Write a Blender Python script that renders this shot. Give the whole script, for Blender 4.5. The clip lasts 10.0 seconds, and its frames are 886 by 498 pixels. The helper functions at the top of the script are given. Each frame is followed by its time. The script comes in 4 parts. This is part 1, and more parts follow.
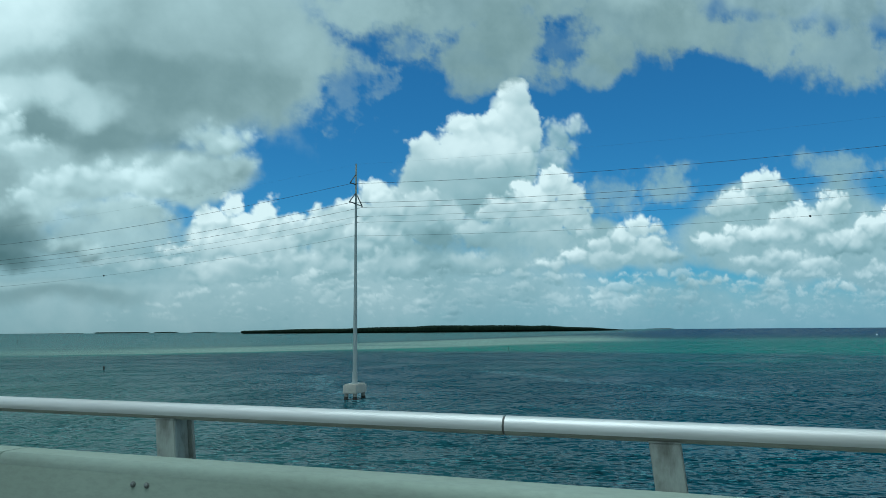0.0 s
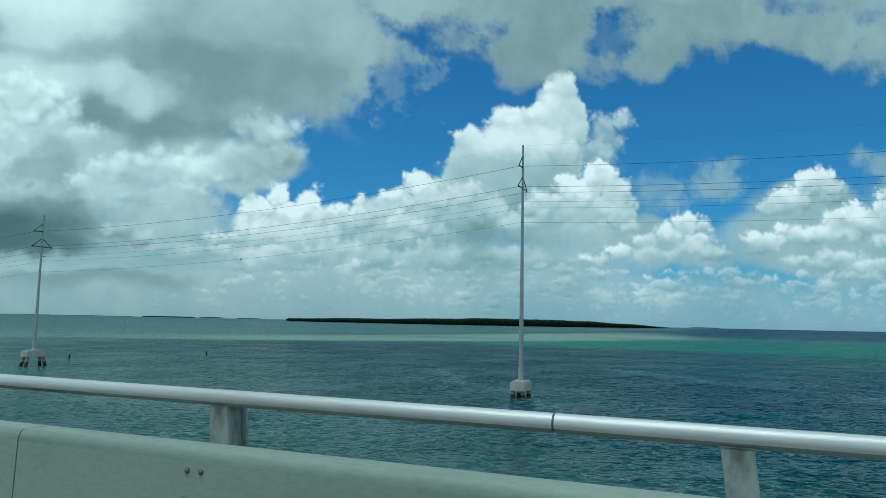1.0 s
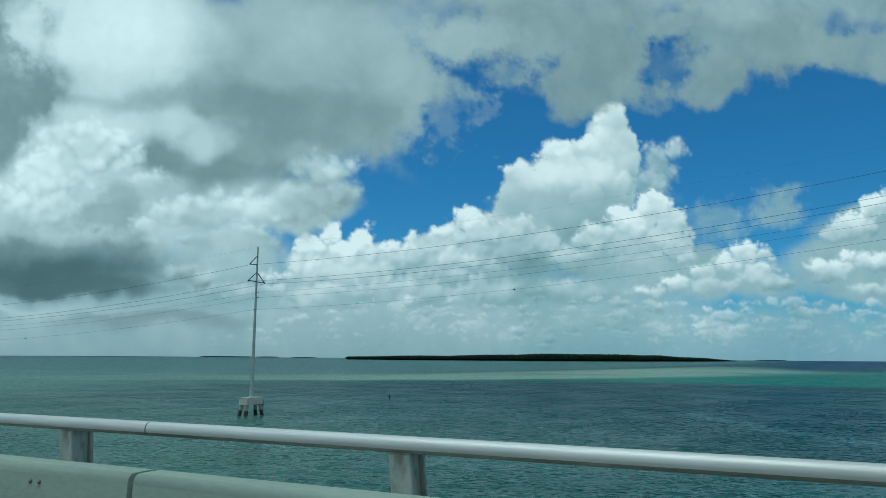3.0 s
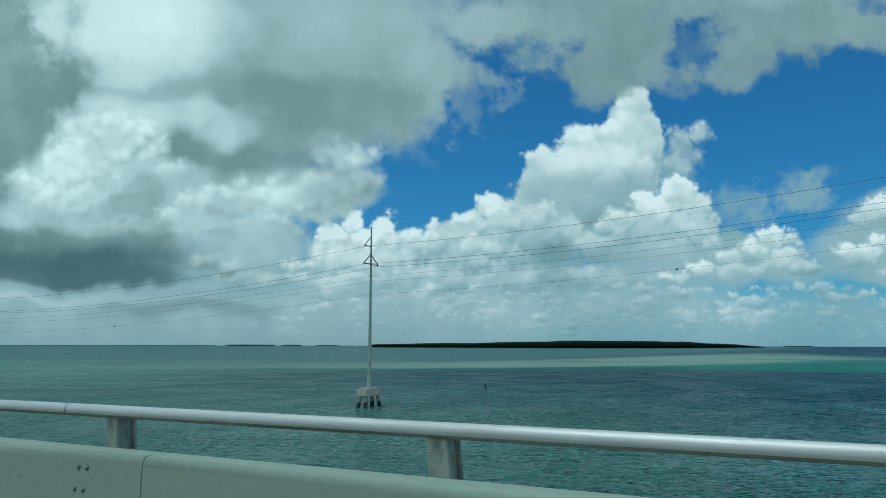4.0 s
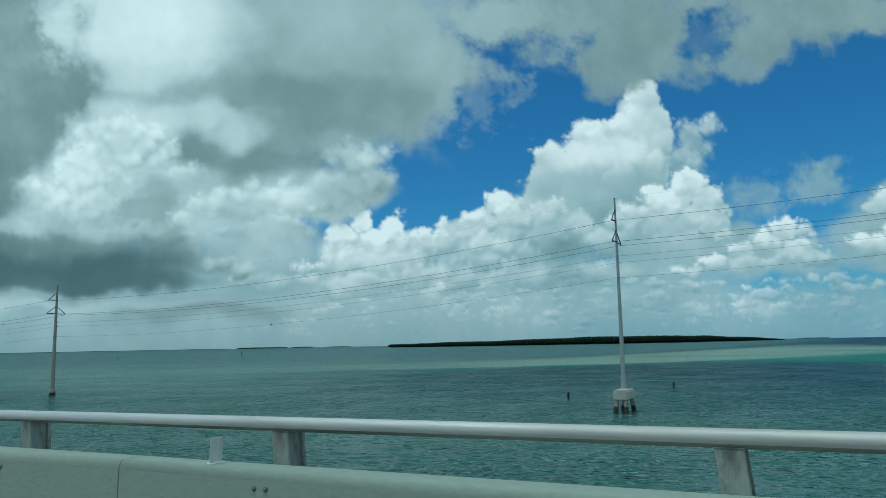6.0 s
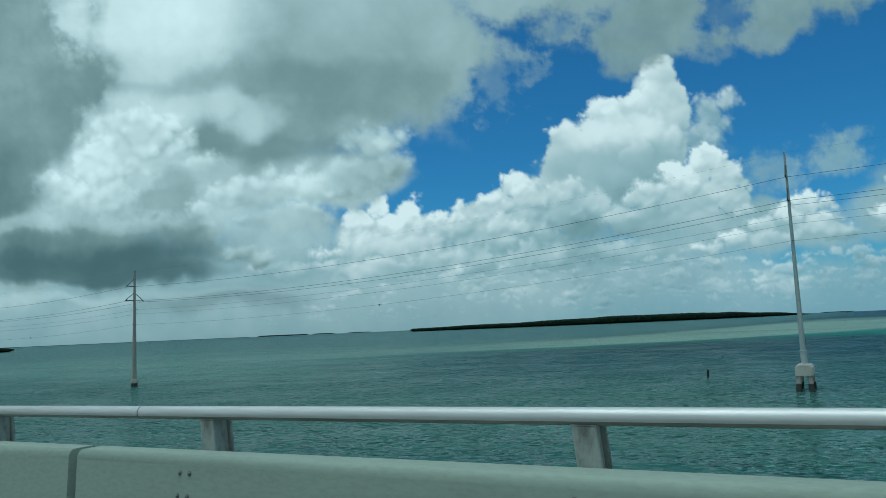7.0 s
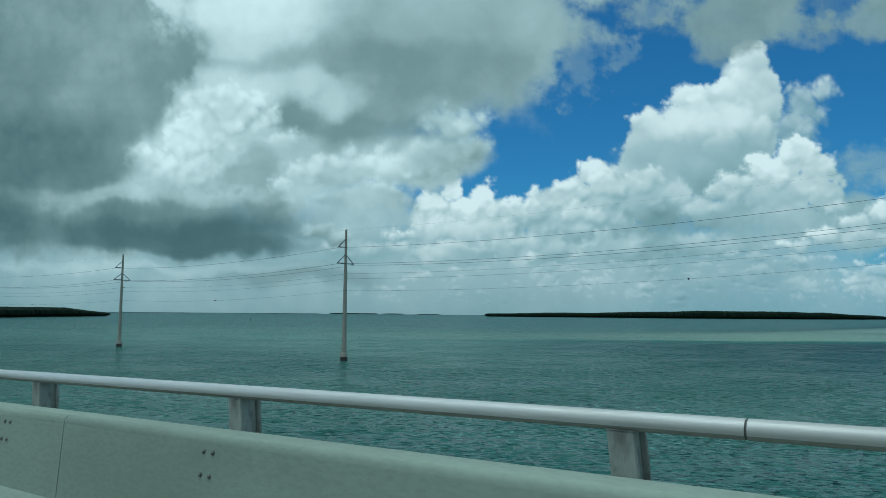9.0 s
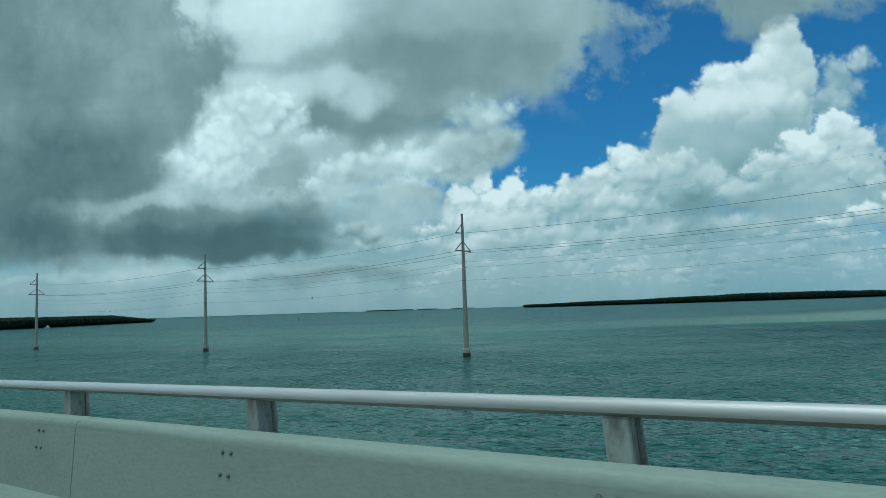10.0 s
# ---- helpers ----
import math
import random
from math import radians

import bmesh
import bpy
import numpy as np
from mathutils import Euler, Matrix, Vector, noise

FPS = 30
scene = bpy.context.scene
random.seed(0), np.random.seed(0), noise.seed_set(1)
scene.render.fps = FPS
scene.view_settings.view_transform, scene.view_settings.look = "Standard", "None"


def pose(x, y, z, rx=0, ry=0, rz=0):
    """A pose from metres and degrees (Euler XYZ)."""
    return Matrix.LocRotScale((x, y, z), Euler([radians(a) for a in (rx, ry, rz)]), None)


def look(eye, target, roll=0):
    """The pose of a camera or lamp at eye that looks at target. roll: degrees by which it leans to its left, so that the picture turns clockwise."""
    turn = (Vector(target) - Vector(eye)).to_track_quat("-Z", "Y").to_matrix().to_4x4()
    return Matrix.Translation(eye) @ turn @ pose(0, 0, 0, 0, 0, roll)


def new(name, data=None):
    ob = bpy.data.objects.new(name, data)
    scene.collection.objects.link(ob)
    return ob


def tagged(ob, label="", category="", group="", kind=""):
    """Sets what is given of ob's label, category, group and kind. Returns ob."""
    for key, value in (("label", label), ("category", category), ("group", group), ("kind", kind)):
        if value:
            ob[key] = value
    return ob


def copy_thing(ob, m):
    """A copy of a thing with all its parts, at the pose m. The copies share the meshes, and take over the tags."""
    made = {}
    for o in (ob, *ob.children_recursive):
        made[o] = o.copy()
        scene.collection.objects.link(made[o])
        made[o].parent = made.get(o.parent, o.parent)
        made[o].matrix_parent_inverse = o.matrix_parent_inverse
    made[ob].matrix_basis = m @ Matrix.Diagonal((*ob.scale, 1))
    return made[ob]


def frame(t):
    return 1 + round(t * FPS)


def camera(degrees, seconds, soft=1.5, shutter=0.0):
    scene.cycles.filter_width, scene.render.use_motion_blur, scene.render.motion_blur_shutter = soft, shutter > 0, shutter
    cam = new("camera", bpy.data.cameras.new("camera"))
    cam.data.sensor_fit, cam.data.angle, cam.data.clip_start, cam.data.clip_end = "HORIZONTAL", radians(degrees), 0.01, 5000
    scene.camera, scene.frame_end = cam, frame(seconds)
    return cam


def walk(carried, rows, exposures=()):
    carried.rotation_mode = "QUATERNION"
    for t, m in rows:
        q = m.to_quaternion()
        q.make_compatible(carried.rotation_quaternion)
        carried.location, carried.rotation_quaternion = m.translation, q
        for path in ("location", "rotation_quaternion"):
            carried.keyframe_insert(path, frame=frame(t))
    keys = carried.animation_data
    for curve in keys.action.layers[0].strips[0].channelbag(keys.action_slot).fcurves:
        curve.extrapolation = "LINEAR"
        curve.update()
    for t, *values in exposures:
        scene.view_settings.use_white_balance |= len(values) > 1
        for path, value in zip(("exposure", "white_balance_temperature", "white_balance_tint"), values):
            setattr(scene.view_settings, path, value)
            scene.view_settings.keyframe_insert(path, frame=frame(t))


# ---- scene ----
cam = camera(63.3, 10.0, soft=0.7)


def carried_pose(x, y, z, yaw, pitch, roll):
    return pose(x, y, z, 90 + pitch, 0, yaw) @ pose(0, 0, 0, 0, 0, roll)


ROWS = (
    (0.0, 0.000, 0.024, 11.282, 20.027, 6.340, -0.436), (0.5, -10.936, 0.042, 11.310, 21.886, 6.567, -0.495),
    (1.0, -22.234, 0.070, 11.325, 23.144, 5.714, 1.164), (1.5, -33.502, 0.056, 11.325, 24.037, 6.179, 0.960),
    (2.0, -44.790, 0.065, 11.311, 24.553, 6.692, 0.229), (2.5, -55.952, 0.045, 11.282, 25.105, 6.938, -0.596),
    (3.0, -67.150, -0.054, 11.238, 26.849, 8.520, 0.357), (3.2, -71.690, -0.076, 11.215, 27.118, 8.414, 0.289),
    (4.3, -95.840, -0.200, 11.060, 28.718, 7.433, -0.031), (4.5, -100.248, -0.222, 11.024, 28.872, 7.623, -0.121),
    (5.0, -111.288, -0.273, 10.924, 28.926, 7.766, -0.357), (5.2, -115.740, -0.262, 10.879, 28.570, 7.670, -0.786),
    (6.3, -140.400, -0.204, 10.592, 28.908, 7.359, -1.419), (6.5, -144.803, -0.193, 10.535, 29.370, 7.189, -2.091),
    (7.0, -155.459, -0.150, 10.385, 29.872, 6.208, -2.467), (7.5, -166.540, 0.038, 10.214, 30.867, 7.170, -1.259),
    (8.0, -177.481, 0.004, 10.031, 31.593, 5.758, -0.569), (8.5, -188.574, 0.112, 9.831, 33.580, 4.859, -0.950),
    (9.0, -199.697, 0.152, 9.617, 35.190, 5.107, 0.441), (9.5, -210.729, 0.103, 9.391, 37.150, 5.233, -0.651),
    (10.0, -221.633, 0.180, 9.153, 37.554, 4.660, -1.862))
walk(cam, [(t, carried_pose(*r)) for t, *r in ROWS], exposures=((0.0, 0.04, 5600, -5), (3.0, -0.05, 5600, -6), (5.0, -0.10, 5600, -6), (10.0, -0.08, 5600, -5)))

# ---- light: a hazy high sun behind the bridge, blue sky, cloud banks as a glowing backdrop
SUN_ELEV, SUN_AZ = 76, 208
world = bpy.data.worlds.new("sky")
scene.world = world
world.use_nodes = True
nt = world.node_tree
sky = nt.nodes.new("ShaderNodeTexSky")
sky.sky_type, sky.sun_disc = "NISHITA", False
sky.sun_elevation, sky.sun_rotation = radians(SUN_ELEV), radians(SUN_AZ)
sky.dust_density, sky.ozone_density = 0.3, 2.0
tint = nt.nodes.new("ShaderNodeMix")
tint.data_type, tint.blend_type = "RGBA", "MULTIPLY"
tint.inputs[0].default_value = 1.0
tint.inputs[7].default_value = (0.34, 0.85, 1.17, 1)
nt.links.new(sky.outputs[0], tint.inputs[6])
blue = nt.nodes["Background"]
nt.links.new(tint.outputs[2], blue.inputs[0])
blue.inputs[1].default_value = 0.07
# overcast overhead and behind the road, broken cloud to the east
way = nt.nodes.new("ShaderNodeTexCoord")
split = nt.nodes.new("ShaderNodeSeparateXYZ")
nt.links.new(way.outputs["Generated"], split.inputs[0])
back = nt.nodes.new("ShaderNodeMapRange")
back.inputs[1].default_value, back.inputs[2].default_value = -0.05, -0.45
nt.links.new(split.outputs[1], back.inputs[0])
above = nt.nodes.new("ShaderNodeMapRange")
above.inputs[1].default_value, above.inputs[2].default_value = 0.45, 0.75
nt.links.new(split.outputs[2], above.inputs[0])
most = nt.nodes.new("ShaderNodeMath")
most.operation = "MAXIMUM"
nt.links.new(back.outputs[0], most.inputs[0])
nt.links.new(above.outputs[0], most.inputs[1])
billows = nt.nodes.new("ShaderNodeTexNoise")
billows.inputs["Scale"].default_value, billows.inputs["Detail"].default_value = 2.5, 6
nt.links.new(way.outputs["Generated"], billows.inputs["Vector"])
greys = nt.nodes.new("ShaderNodeValToRGB")
greys.color_ramp.elements[0].position, greys.color_ramp.elements[0].color = 0.3, (0.16, 0.21, 0.21, 1)
greys.color_ramp.elements[1].position, greys.color_ramp.elements[1].color = 0.7, (0.5, 0.58, 0.57, 1)
nt.links.new(billows.outputs["Fac"], greys.inputs[0])
cloudy = nt.nodes.new("ShaderNodeBackground")
nt.links.new(greys.outputs[0], cloudy.inputs[0])
both = nt.nodes.new("ShaderNodeMixShader")
east = nt.nodes.new("ShaderNodeMapRange")
east.inputs[1].default_value, east.inputs[2].default_value, east.inputs[4].default_value = 0.40, 0.75, 0.75
nt.links.new(split.outputs[0], east.inputs[0])
cover = nt.nodes.new("ShaderNodeMath")
cover.operation = "MAXIMUM"
nt.links.new(most.outputs[0], cover.inputs[0])
nt.links.new(east.outputs[0], cover.inputs[1])
nt.links.new(cover.outputs[0], both.inputs[0])
nt.links.new(blue.outputs[0], both.inputs[1])
nt.links.new(cloudy.outputs[0], both.inputs[2])
nt.links.new(both.outputs[0], nt.nodes["World Output"].inputs[0])
sun = new("sun", bpy.data.lights.new("sun", "SUN"))
sun.data.energy, sun.data.angle, sun.data.color = 1.5, radians(45), (1, 0.99, 0.96)
az, el = radians(SUN_AZ), radians(SUN_ELEV)
sun.matrix_world = look((0, 0, 0), (-math.sin(az) * math.cos(el), -math.cos(az) * math.cos(el), -math.sin(el)))


# ---- materials
def material(name):
    m = bpy.data.materials.new(name)
    m.use_nodes = True
    return m, m.node_tree, m.node_tree.nodes["Principled BSDF"]


def node(t, kind, **inputs):
    n = t.nodes.new("ShaderNode" + kind)
    for key, value in inputs.items():
        n.inputs[key.replace("_", " ")].default_value = value
    return n


def math_node(t, op, a, b=0.0, c=0.0, clamp=False):
    n = t.nodes.new("ShaderNodeMath")
    n.operation, n.use_clamp = op, clamp
    for i, v in enumerate((a, b, c)):
        if isinstance(v, (int, float)):
            n.inputs[i].default_value = v
        else:
            t.links.new(v, n.inputs[i])
    return n.outputs[0]


def mix_colour(t, fac, a, b, blend="MIX"):
    n = t.nodes.new("ShaderNodeMix")
    n.data_type, n.blend_type = "RGBA", blend
    for i, v in ((0, fac), (6, a), (7, b)):
        if isinstance(v, tuple):
            n.inputs[i].default_value = (*v, 1)
        elif isinstance(v, (int, float)):
            n.inputs[i].default_value = v
        else:
            t.links.new(v, n.inputs[i])
    return n.outputs[2]


def span(t, value, lo, hi, to_lo=0.0, to_hi=1.0, smooth=True):
    n = t.nodes.new("ShaderNodeMapRange")
    n.interpolation_type = "SMOOTHSTEP" if smooth else "LINEAR"
    t.links.new(value, n.inputs[0])
    for i, v in enumerate((lo, hi, to_lo, to_hi)):
        n.inputs[i + 1].default_value = v
    return n.outputs[0]


def noise_at(t, scale, detail=4.0, rough=0.55, stretch=(1, 1, 1), coords="Object", turn=0.0, distort=0.0):
    tc = t.nodes.new("ShaderNodeTexCoord")
    mp = t.nodes.new("ShaderNodeMapping")
    mp.inputs["Scale"].default_value = stretch
    mp.inputs["Rotation"].default_value = (0, 0, turn)
    t.links.new(tc.outputs[coords], mp.inputs[0])
    n = node(t, "TexNoise", Scale=scale, Detail=detail, Roughness=rough, Distortion=distort)
    t.links.new(mp.outputs[0], n.inputs["Vector"])
    return n.outputs["Fac"]


def bump(t, shader, height, strength, distance):
    n = t.nodes.new("ShaderNodeBump")
    n.inputs["Strength"].default_value, n.inputs["Distance"].default_value = strength, distance
    t.links.new(height, n.inputs["Height"])
    t.links.new(n.outputs[0], shader.inputs["Normal"])


def surface(name, colour, dark, rough=0.6, metal=0.0, scale=3.0, grain=40.0, relief=0.002, stretch=(1, 1, 1), amount=0.6, random=0.0):
    """A weathered surface: two scales of variation between two colours, with grain relief."""
    m, t, b = material(name)
    large = noise_at(t, scale, 5, 0.6, stretch)
    small = noise_at(t, grain, 4, 0.6, stretch)
    fac = math_node(t, "MULTIPLY", span(t, large, 0.42, 0.72), amount)
    col = mix_colour(t, fac, colour, dark)
    col = mix_colour(t, math_node(t, "MULTIPLY", span(t, small, 0.35, 0.7), 0.22), col, tuple(0.45 * c for c in colour))
    if random:
        info = t.nodes.new("ShaderNodeObjectInfo")
        col = mix_colour(t, math_node(t, "MULTIPLY", info.outputs["Random"], random), col, dark)
    t.links.new(col, b.inputs["Base Color"])
    b.inputs["Metallic"].default_value = metal
    t.links.new(span(t, large, 0.3, 0.75, rough - 0.07, rough + 0.12), b.inputs["Roughness"])
    bump(t, b, small, 0.5, relief)
    return m


M_CONC = surface("barrier_concrete", (0.325, 0.402, 0.342), (0.240, 0.296, 0.246), 0.8, 0, 0.8, 34, 0.001, (0.5, 1, 1.3), 0.6)
M_JOINT = surface("joint_filler", (0.03, 0.03, 0.03), (0.05, 0.05, 0.045), 0.9)
# rail underside: shade painted in as a darker metal, along with stains
M_RIB_SHADE = surface("shaded_stained_aluminium", (0.32, 0.325, 0.285), (0.12, 0.12, 0.10), 0.75, 0.1, 3.0, 40, 0.0006, (0.2, 1, 1), 0.8)
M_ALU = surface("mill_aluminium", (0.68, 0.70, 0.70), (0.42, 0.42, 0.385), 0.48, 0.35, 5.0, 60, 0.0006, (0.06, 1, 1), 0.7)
M_SLEEVE = surface("tarnished_sleeve", (0.13, 0.135, 0.13), (0.05, 0.05, 0.05), 0.6, 0.3)
M_POST = surface("cast_aluminium", (0.41, 0.45, 0.43), (0.125, 0.13, 0.115), 0.65, 0.1, 11, 70, 0.001, (1, 1, 0.45), 0.95, 0.3)
M_BOLT = surface("galvanised_bolt", (0.24, 0.26, 0.25), (0.14, 0.14, 0.13), 0.4, 0.5)
M_ROAD = surface("asphalt", (0.05, 0.05, 0.05), (0.035, 0.035, 0.035), 0.9, 0, 0.6, 50, 0.004)
M_DECK = surface("deck_concrete", (0.34, 0.34, 0.31), (0.22, 0.22, 0.2), 0.85)
M_BLUE = surface("blue_enamel", (0.004, 0.055, 0.29), (0.003, 0.03, 0.15), 0.35, 0, 6, 30, 0.0008, amount=0.5)
M_BLACK = surface("black_bolt", (0.01, 0.012, 0.02), (0.02, 0.02, 0.02), 0.5, 0.3)
M_BRONZE = surface("weathered_bronze", (0.06, 0.1, 0.09), (0.03, 0.04, 0.04), 0.5, 0.6)
M_WHITE = surface("white_reflector", (0.75, 0.77, 0.76), (0.55, 0.56, 0.55), 0.5)
M_STEEL = surface("galvanised_pole", (0.42, 0.48, 0.49), (0.31, 0.35, 0.36), 0.6, 0.2, 0.25, 6, 0.002, (1, 1, 0.3))
M_SPUN = surface("spun_concrete_pole", (0.34, 0.33, 0.3), (0.22, 0.21, 0.19), 0.8, 0, 0.25, 6, 0.002, (1, 1, 0.3))
M_CAP = surface("pile_cap_concrete", (0.55, 0.54, 0.5), (0.35, 0.34, 0.3), 0.85, 0, 0.5, 6, 0.01)
M_PILE = surface("wet_pile", (0.028, 0.029, 0.026), (0.008, 0.009, 0.008), 0.7, 0, 0.7, 5, 0.02, (1, 1, 0.4), 0.9)
M_WIRE = surface("conductor_wire", (0.05, 0.055, 0.06), (0.04, 0.04, 0.04), 0.6, 0.5)
M_ARM = surface("dark_arm", (0.07, 0.08, 0.085), (0.05, 0.05, 0.05), 0.55, 0.4)
M_TIMBER = surface("creosote_timber", (0.018, 0.017, 0.016), (0.01, 0.01, 0.009), 0.85)
M_BOAT = surface("white_gelcoat", (0.8, 0.8, 0.8), (0.7, 0.7, 0.7), 0.3)


def mangrove_material():
    m, t, b = material("mangrove_leaves")
    n = noise_at(t, 0.08, 6, 0.7)
    g = t.nodes.new("ShaderNodeNewGeometry")
    col = mix_colour(t, span(t, n, 0.3, 0.7), (0.007, 0.017, 0.012), (0.016, 0.030, 0.017))
    col = mix_colour(t, math_node(t, "MULTIPLY", g.outputs["Random Per Island"], 0.5), col, (0.007, 0.015, 0.011))
    t.links.new(col, b.inputs["Base Color"])
    b.inputs["Roughness"].default_value = 0.9
    b.inputs["Specular IOR Level"].default_value = 0.1
    return m


M_LEAF = mangrove_material()
M_SHORE = surface("shore_mud", (0.08, 0.08, 0.055), (0.04, 0.045, 0.03), 0.9, 0, 0.02, 0.5, 0.05)


CRESTS = 24  # degrees from the bridge to the wave crests


def water_material():
    """Shallow tropical water: deep channel teal, pale sand shoals and drifting sediment, wind chop with painted light
    and shade.
    """
    m, t, b = material("bay_water")
    geo = t.nodes.new("ShaderNodeNewGeometry")
    xyz = t.nodes.new("ShaderNodeSeparateXYZ")
    t.links.new(geo.outputs["Position"], xyz.inputs[0])
    x, y = xyz.outputs[0], xyz.outputs[1]
    wob = noise_at(t, 0.008, 5, 0.6, (1, 0.6, 1))
    wob2 = noise_at(t, 0.03, 4, 0.6, (0.4, 1, 1))
    bend = math_node(t, "ADD", math_node(t, "MULTIPLY", math_node(t, "SUBTRACT", wob, 0.5), 220.0), math_node(t, "MULTIPLY", math_node(t, "SUBTRACT", wob2, 0.5), 60.0))
    # across: distance beyond the shoal's near edge, oblique in the west and parallel to the bridge in the east
    axis = math_node(t, "MINIMUM", math_node(t, "MULTIPLY_ADD", x, 0.92, 512.0), 335.0)
    across = math_node(t, "ADD", math_node(t, "SUBTRACT", y, axis), math_node(t, "MULTIPLY", bend, 0.35))
    # blue and clear towards +x, silty towards -x
    east = span(t, math_node(t, "ADD", x, math_node(t, "MULTIPLY", bend, 0.5)), -300.0, -60.0)
    deep = mix_colour(t, east, (0.009, 0.054, 0.054), (0.001, 0.044, 0.068))
    west = math_node(t, "SUBTRACT", math_node(t, "MULTIPLY", x, -0.85), y)
    west = math_node(t, "MULTIPLY_ADD", span(t, x, -250.0, -150.0), 85.0, west)
    silt = span(t, math_node(t, "ADD", west, math_node(t, "MULTIPLY", bend, 0.25)), -10.0, 135.0)
    silt = math_node(t, "MULTIPLY", silt, span(t, x, -560.0, -400.0, 0.7, 1.0))
    base = mix_colour(t, silt, deep, (0.086, 0.158, 0.124))
    shallow = math_node(t, "MULTIPLY", span(t, math_node(t, "ADD", x, math_node(t, "MULTIPLY", bend, 0.6)), -190.0, -400.0), span(t, y, 60.0, 170.0))
    base = mix_colour(t, math_node(t, "MULTIPLY", shallow, 0.7), base, (0.19, 0.28, 0.235))
    patch = span(t, noise_at(t, 0.014, 6, 0.62, (0.5, 1.3, 1)), 0.44, 0.62)
    base = mix_colour(t, math_node(t, "MULTIPLY", patch, 0.45), base, mix_colour(t, east, (0.028, 0.098, 0.090), (0.003, 0.078, 0.090)))
    # green flats in the east
    flats = math_node(t, "MULTIPLY", span(t, x, -80.0, 10.0), math_node(t, "MULTIPLY", span(t, y, 150.0, 300.0), span(t, math_node(t, "ADD", y, bend), 430.0, 640.0, 1.0, 0.0)))
    base = mix_colour(t, math_node(t, "MULTIPLY", flats, math_node(t, "MULTIPLY_ADD", patch, 0.45, 0.3)), base, (0.008, 0.15, 0.12))
    # pale shoal, widest in the middle, with a green margin that broadens eastward
    up = span(t, math_node(t, "MULTIPLY_ADD", math_node(t, "SUBTRACT", noise_at(t, 0.12, 4, 0.65, (0.5, 1, 1)), 0.5), 60.0, across), -28.0, 28.0)
    wide = math_node(t, "MULTIPLY", span(t, x, -310.0, -170.0), span(t, x, -150.0, -50.0, 1.0, 0.5))
    depth = math_node(t, "DIVIDE", across, math_node(t, "MULTIPLY_ADD", wide, 2.4, 1.0))
    down = span(t, depth, 120.0, 260.0, 1.0, 0.0)
    shoal = math_node(t, "MULTIPLY", math_node(t, "MULTIPLY", up, down), span(t, math_node(t, "ADD", x, bend), -450.0, -190.0, 0.0, 0.9))
    shoal = math_node(t, "MULTIPLY", shoal, span(t, noise_at(t, 0.006, 5, 0.6, (0.6, 1.6, 1)), 0.3, 0.5, 0.6, 1.0))
    rim = span(t, math_node(t, "DIVIDE", across, span(t, x, -210.0, -50.0, 30.0, 330.0)), 0.5, 1.1)
    sand = mix_colour(t, rim, (0.015, 0.18, 0.12), (0.36, 0.39, 0.29))
    base = mix_colour(t, shoal, base, mix_colour(t, span(t, x, -110.0, -10.0, 0.0, 0.9), sand, (0.012, 0.155, 0.12)))
    # dark far channel behind it
    far = span(t, depth, 220.0, 420.0)
    base = mix_colour(t, math_node(t, "MULTIPLY", far, 0.85), base, mix_colour(t, east, (0.085, 0.165, 0.155), (0.0005, 0.034, 0.10)))
    # the wind chop, its glints and shade painted into the base colour: lighter crests in the clear water, sparse dark
    # faces in the silty; the shoal lies calmer
    def wind(scale, detail, rough, slant, along=0.42):
        """Noise drawn out along the wave crests."""
        turned = t.nodes.new("ShaderNodeVectorRotate")
        turned.rotation_type = "Z_AXIS"
        turned.inputs["Angle"].default_value = -radians(CRESTS + slant)
        t.links.new(geo.outputs["Position"], turned.inputs["Vector"])
        mp = t.nodes.new("ShaderNodeMapping")
        mp.inputs["Scale"].default_value = (along, 1, 1)
        t.links.new(turned.outputs[0], mp.inputs[0])
        n = node(t, "TexNoise", Scale=scale, Detail=detail, Roughness=rough, Distortion=0.35)
        t.links.new(mp.outputs[0], n.inputs["Vector"])
        return n

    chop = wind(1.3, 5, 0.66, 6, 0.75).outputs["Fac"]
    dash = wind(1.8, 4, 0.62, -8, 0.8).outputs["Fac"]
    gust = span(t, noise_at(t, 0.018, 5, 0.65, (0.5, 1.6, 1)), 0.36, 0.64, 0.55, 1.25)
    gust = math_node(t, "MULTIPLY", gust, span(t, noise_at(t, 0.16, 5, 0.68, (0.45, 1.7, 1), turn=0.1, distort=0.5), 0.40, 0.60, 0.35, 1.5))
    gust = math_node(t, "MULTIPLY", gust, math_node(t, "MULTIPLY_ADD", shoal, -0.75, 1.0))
    crest_light = math_node(t, "MULTIPLY", span(t, chop, 0.555, 0.61), gust, clamp=True)
    crest_light = math_node(t, "MULTIPLY", crest_light, span(t, east, 0.0, 1.0, 0.6, 0.75))
    crest_light = math_node(t, "MULTIPLY", crest_light, span(t, wind(0.045, 4, 0.6, 12, 0.7).outputs["Fac"], 0.42, 0.60, 0.45, 1.15), clamp=True)
    base = mix_colour(t, crest_light, base, mix_colour(t, silt, mix_colour(t, east, (0.13, 0.27, 0.255), (0.085, 0.25, 0.265)), (0.29, 0.43, 0.38)))
    # shaded wave faces, painted darker
    trough_shade = math_node(t, "MULTIPLY", span(t, dash, 0.515, 0.585), gust, clamp=True)
    base = mix_colour(t, math_node(t, "MULTIPLY", trough_shade, 0.8), base, mix_colour(t, east, (0.006, 0.026, 0.026), (0.001, 0.012, 0.020)))
    # two drifting foam lines
    flecks = span(t, noise_at(t, 0.9, 4, 0.65), 0.46, 0.62)
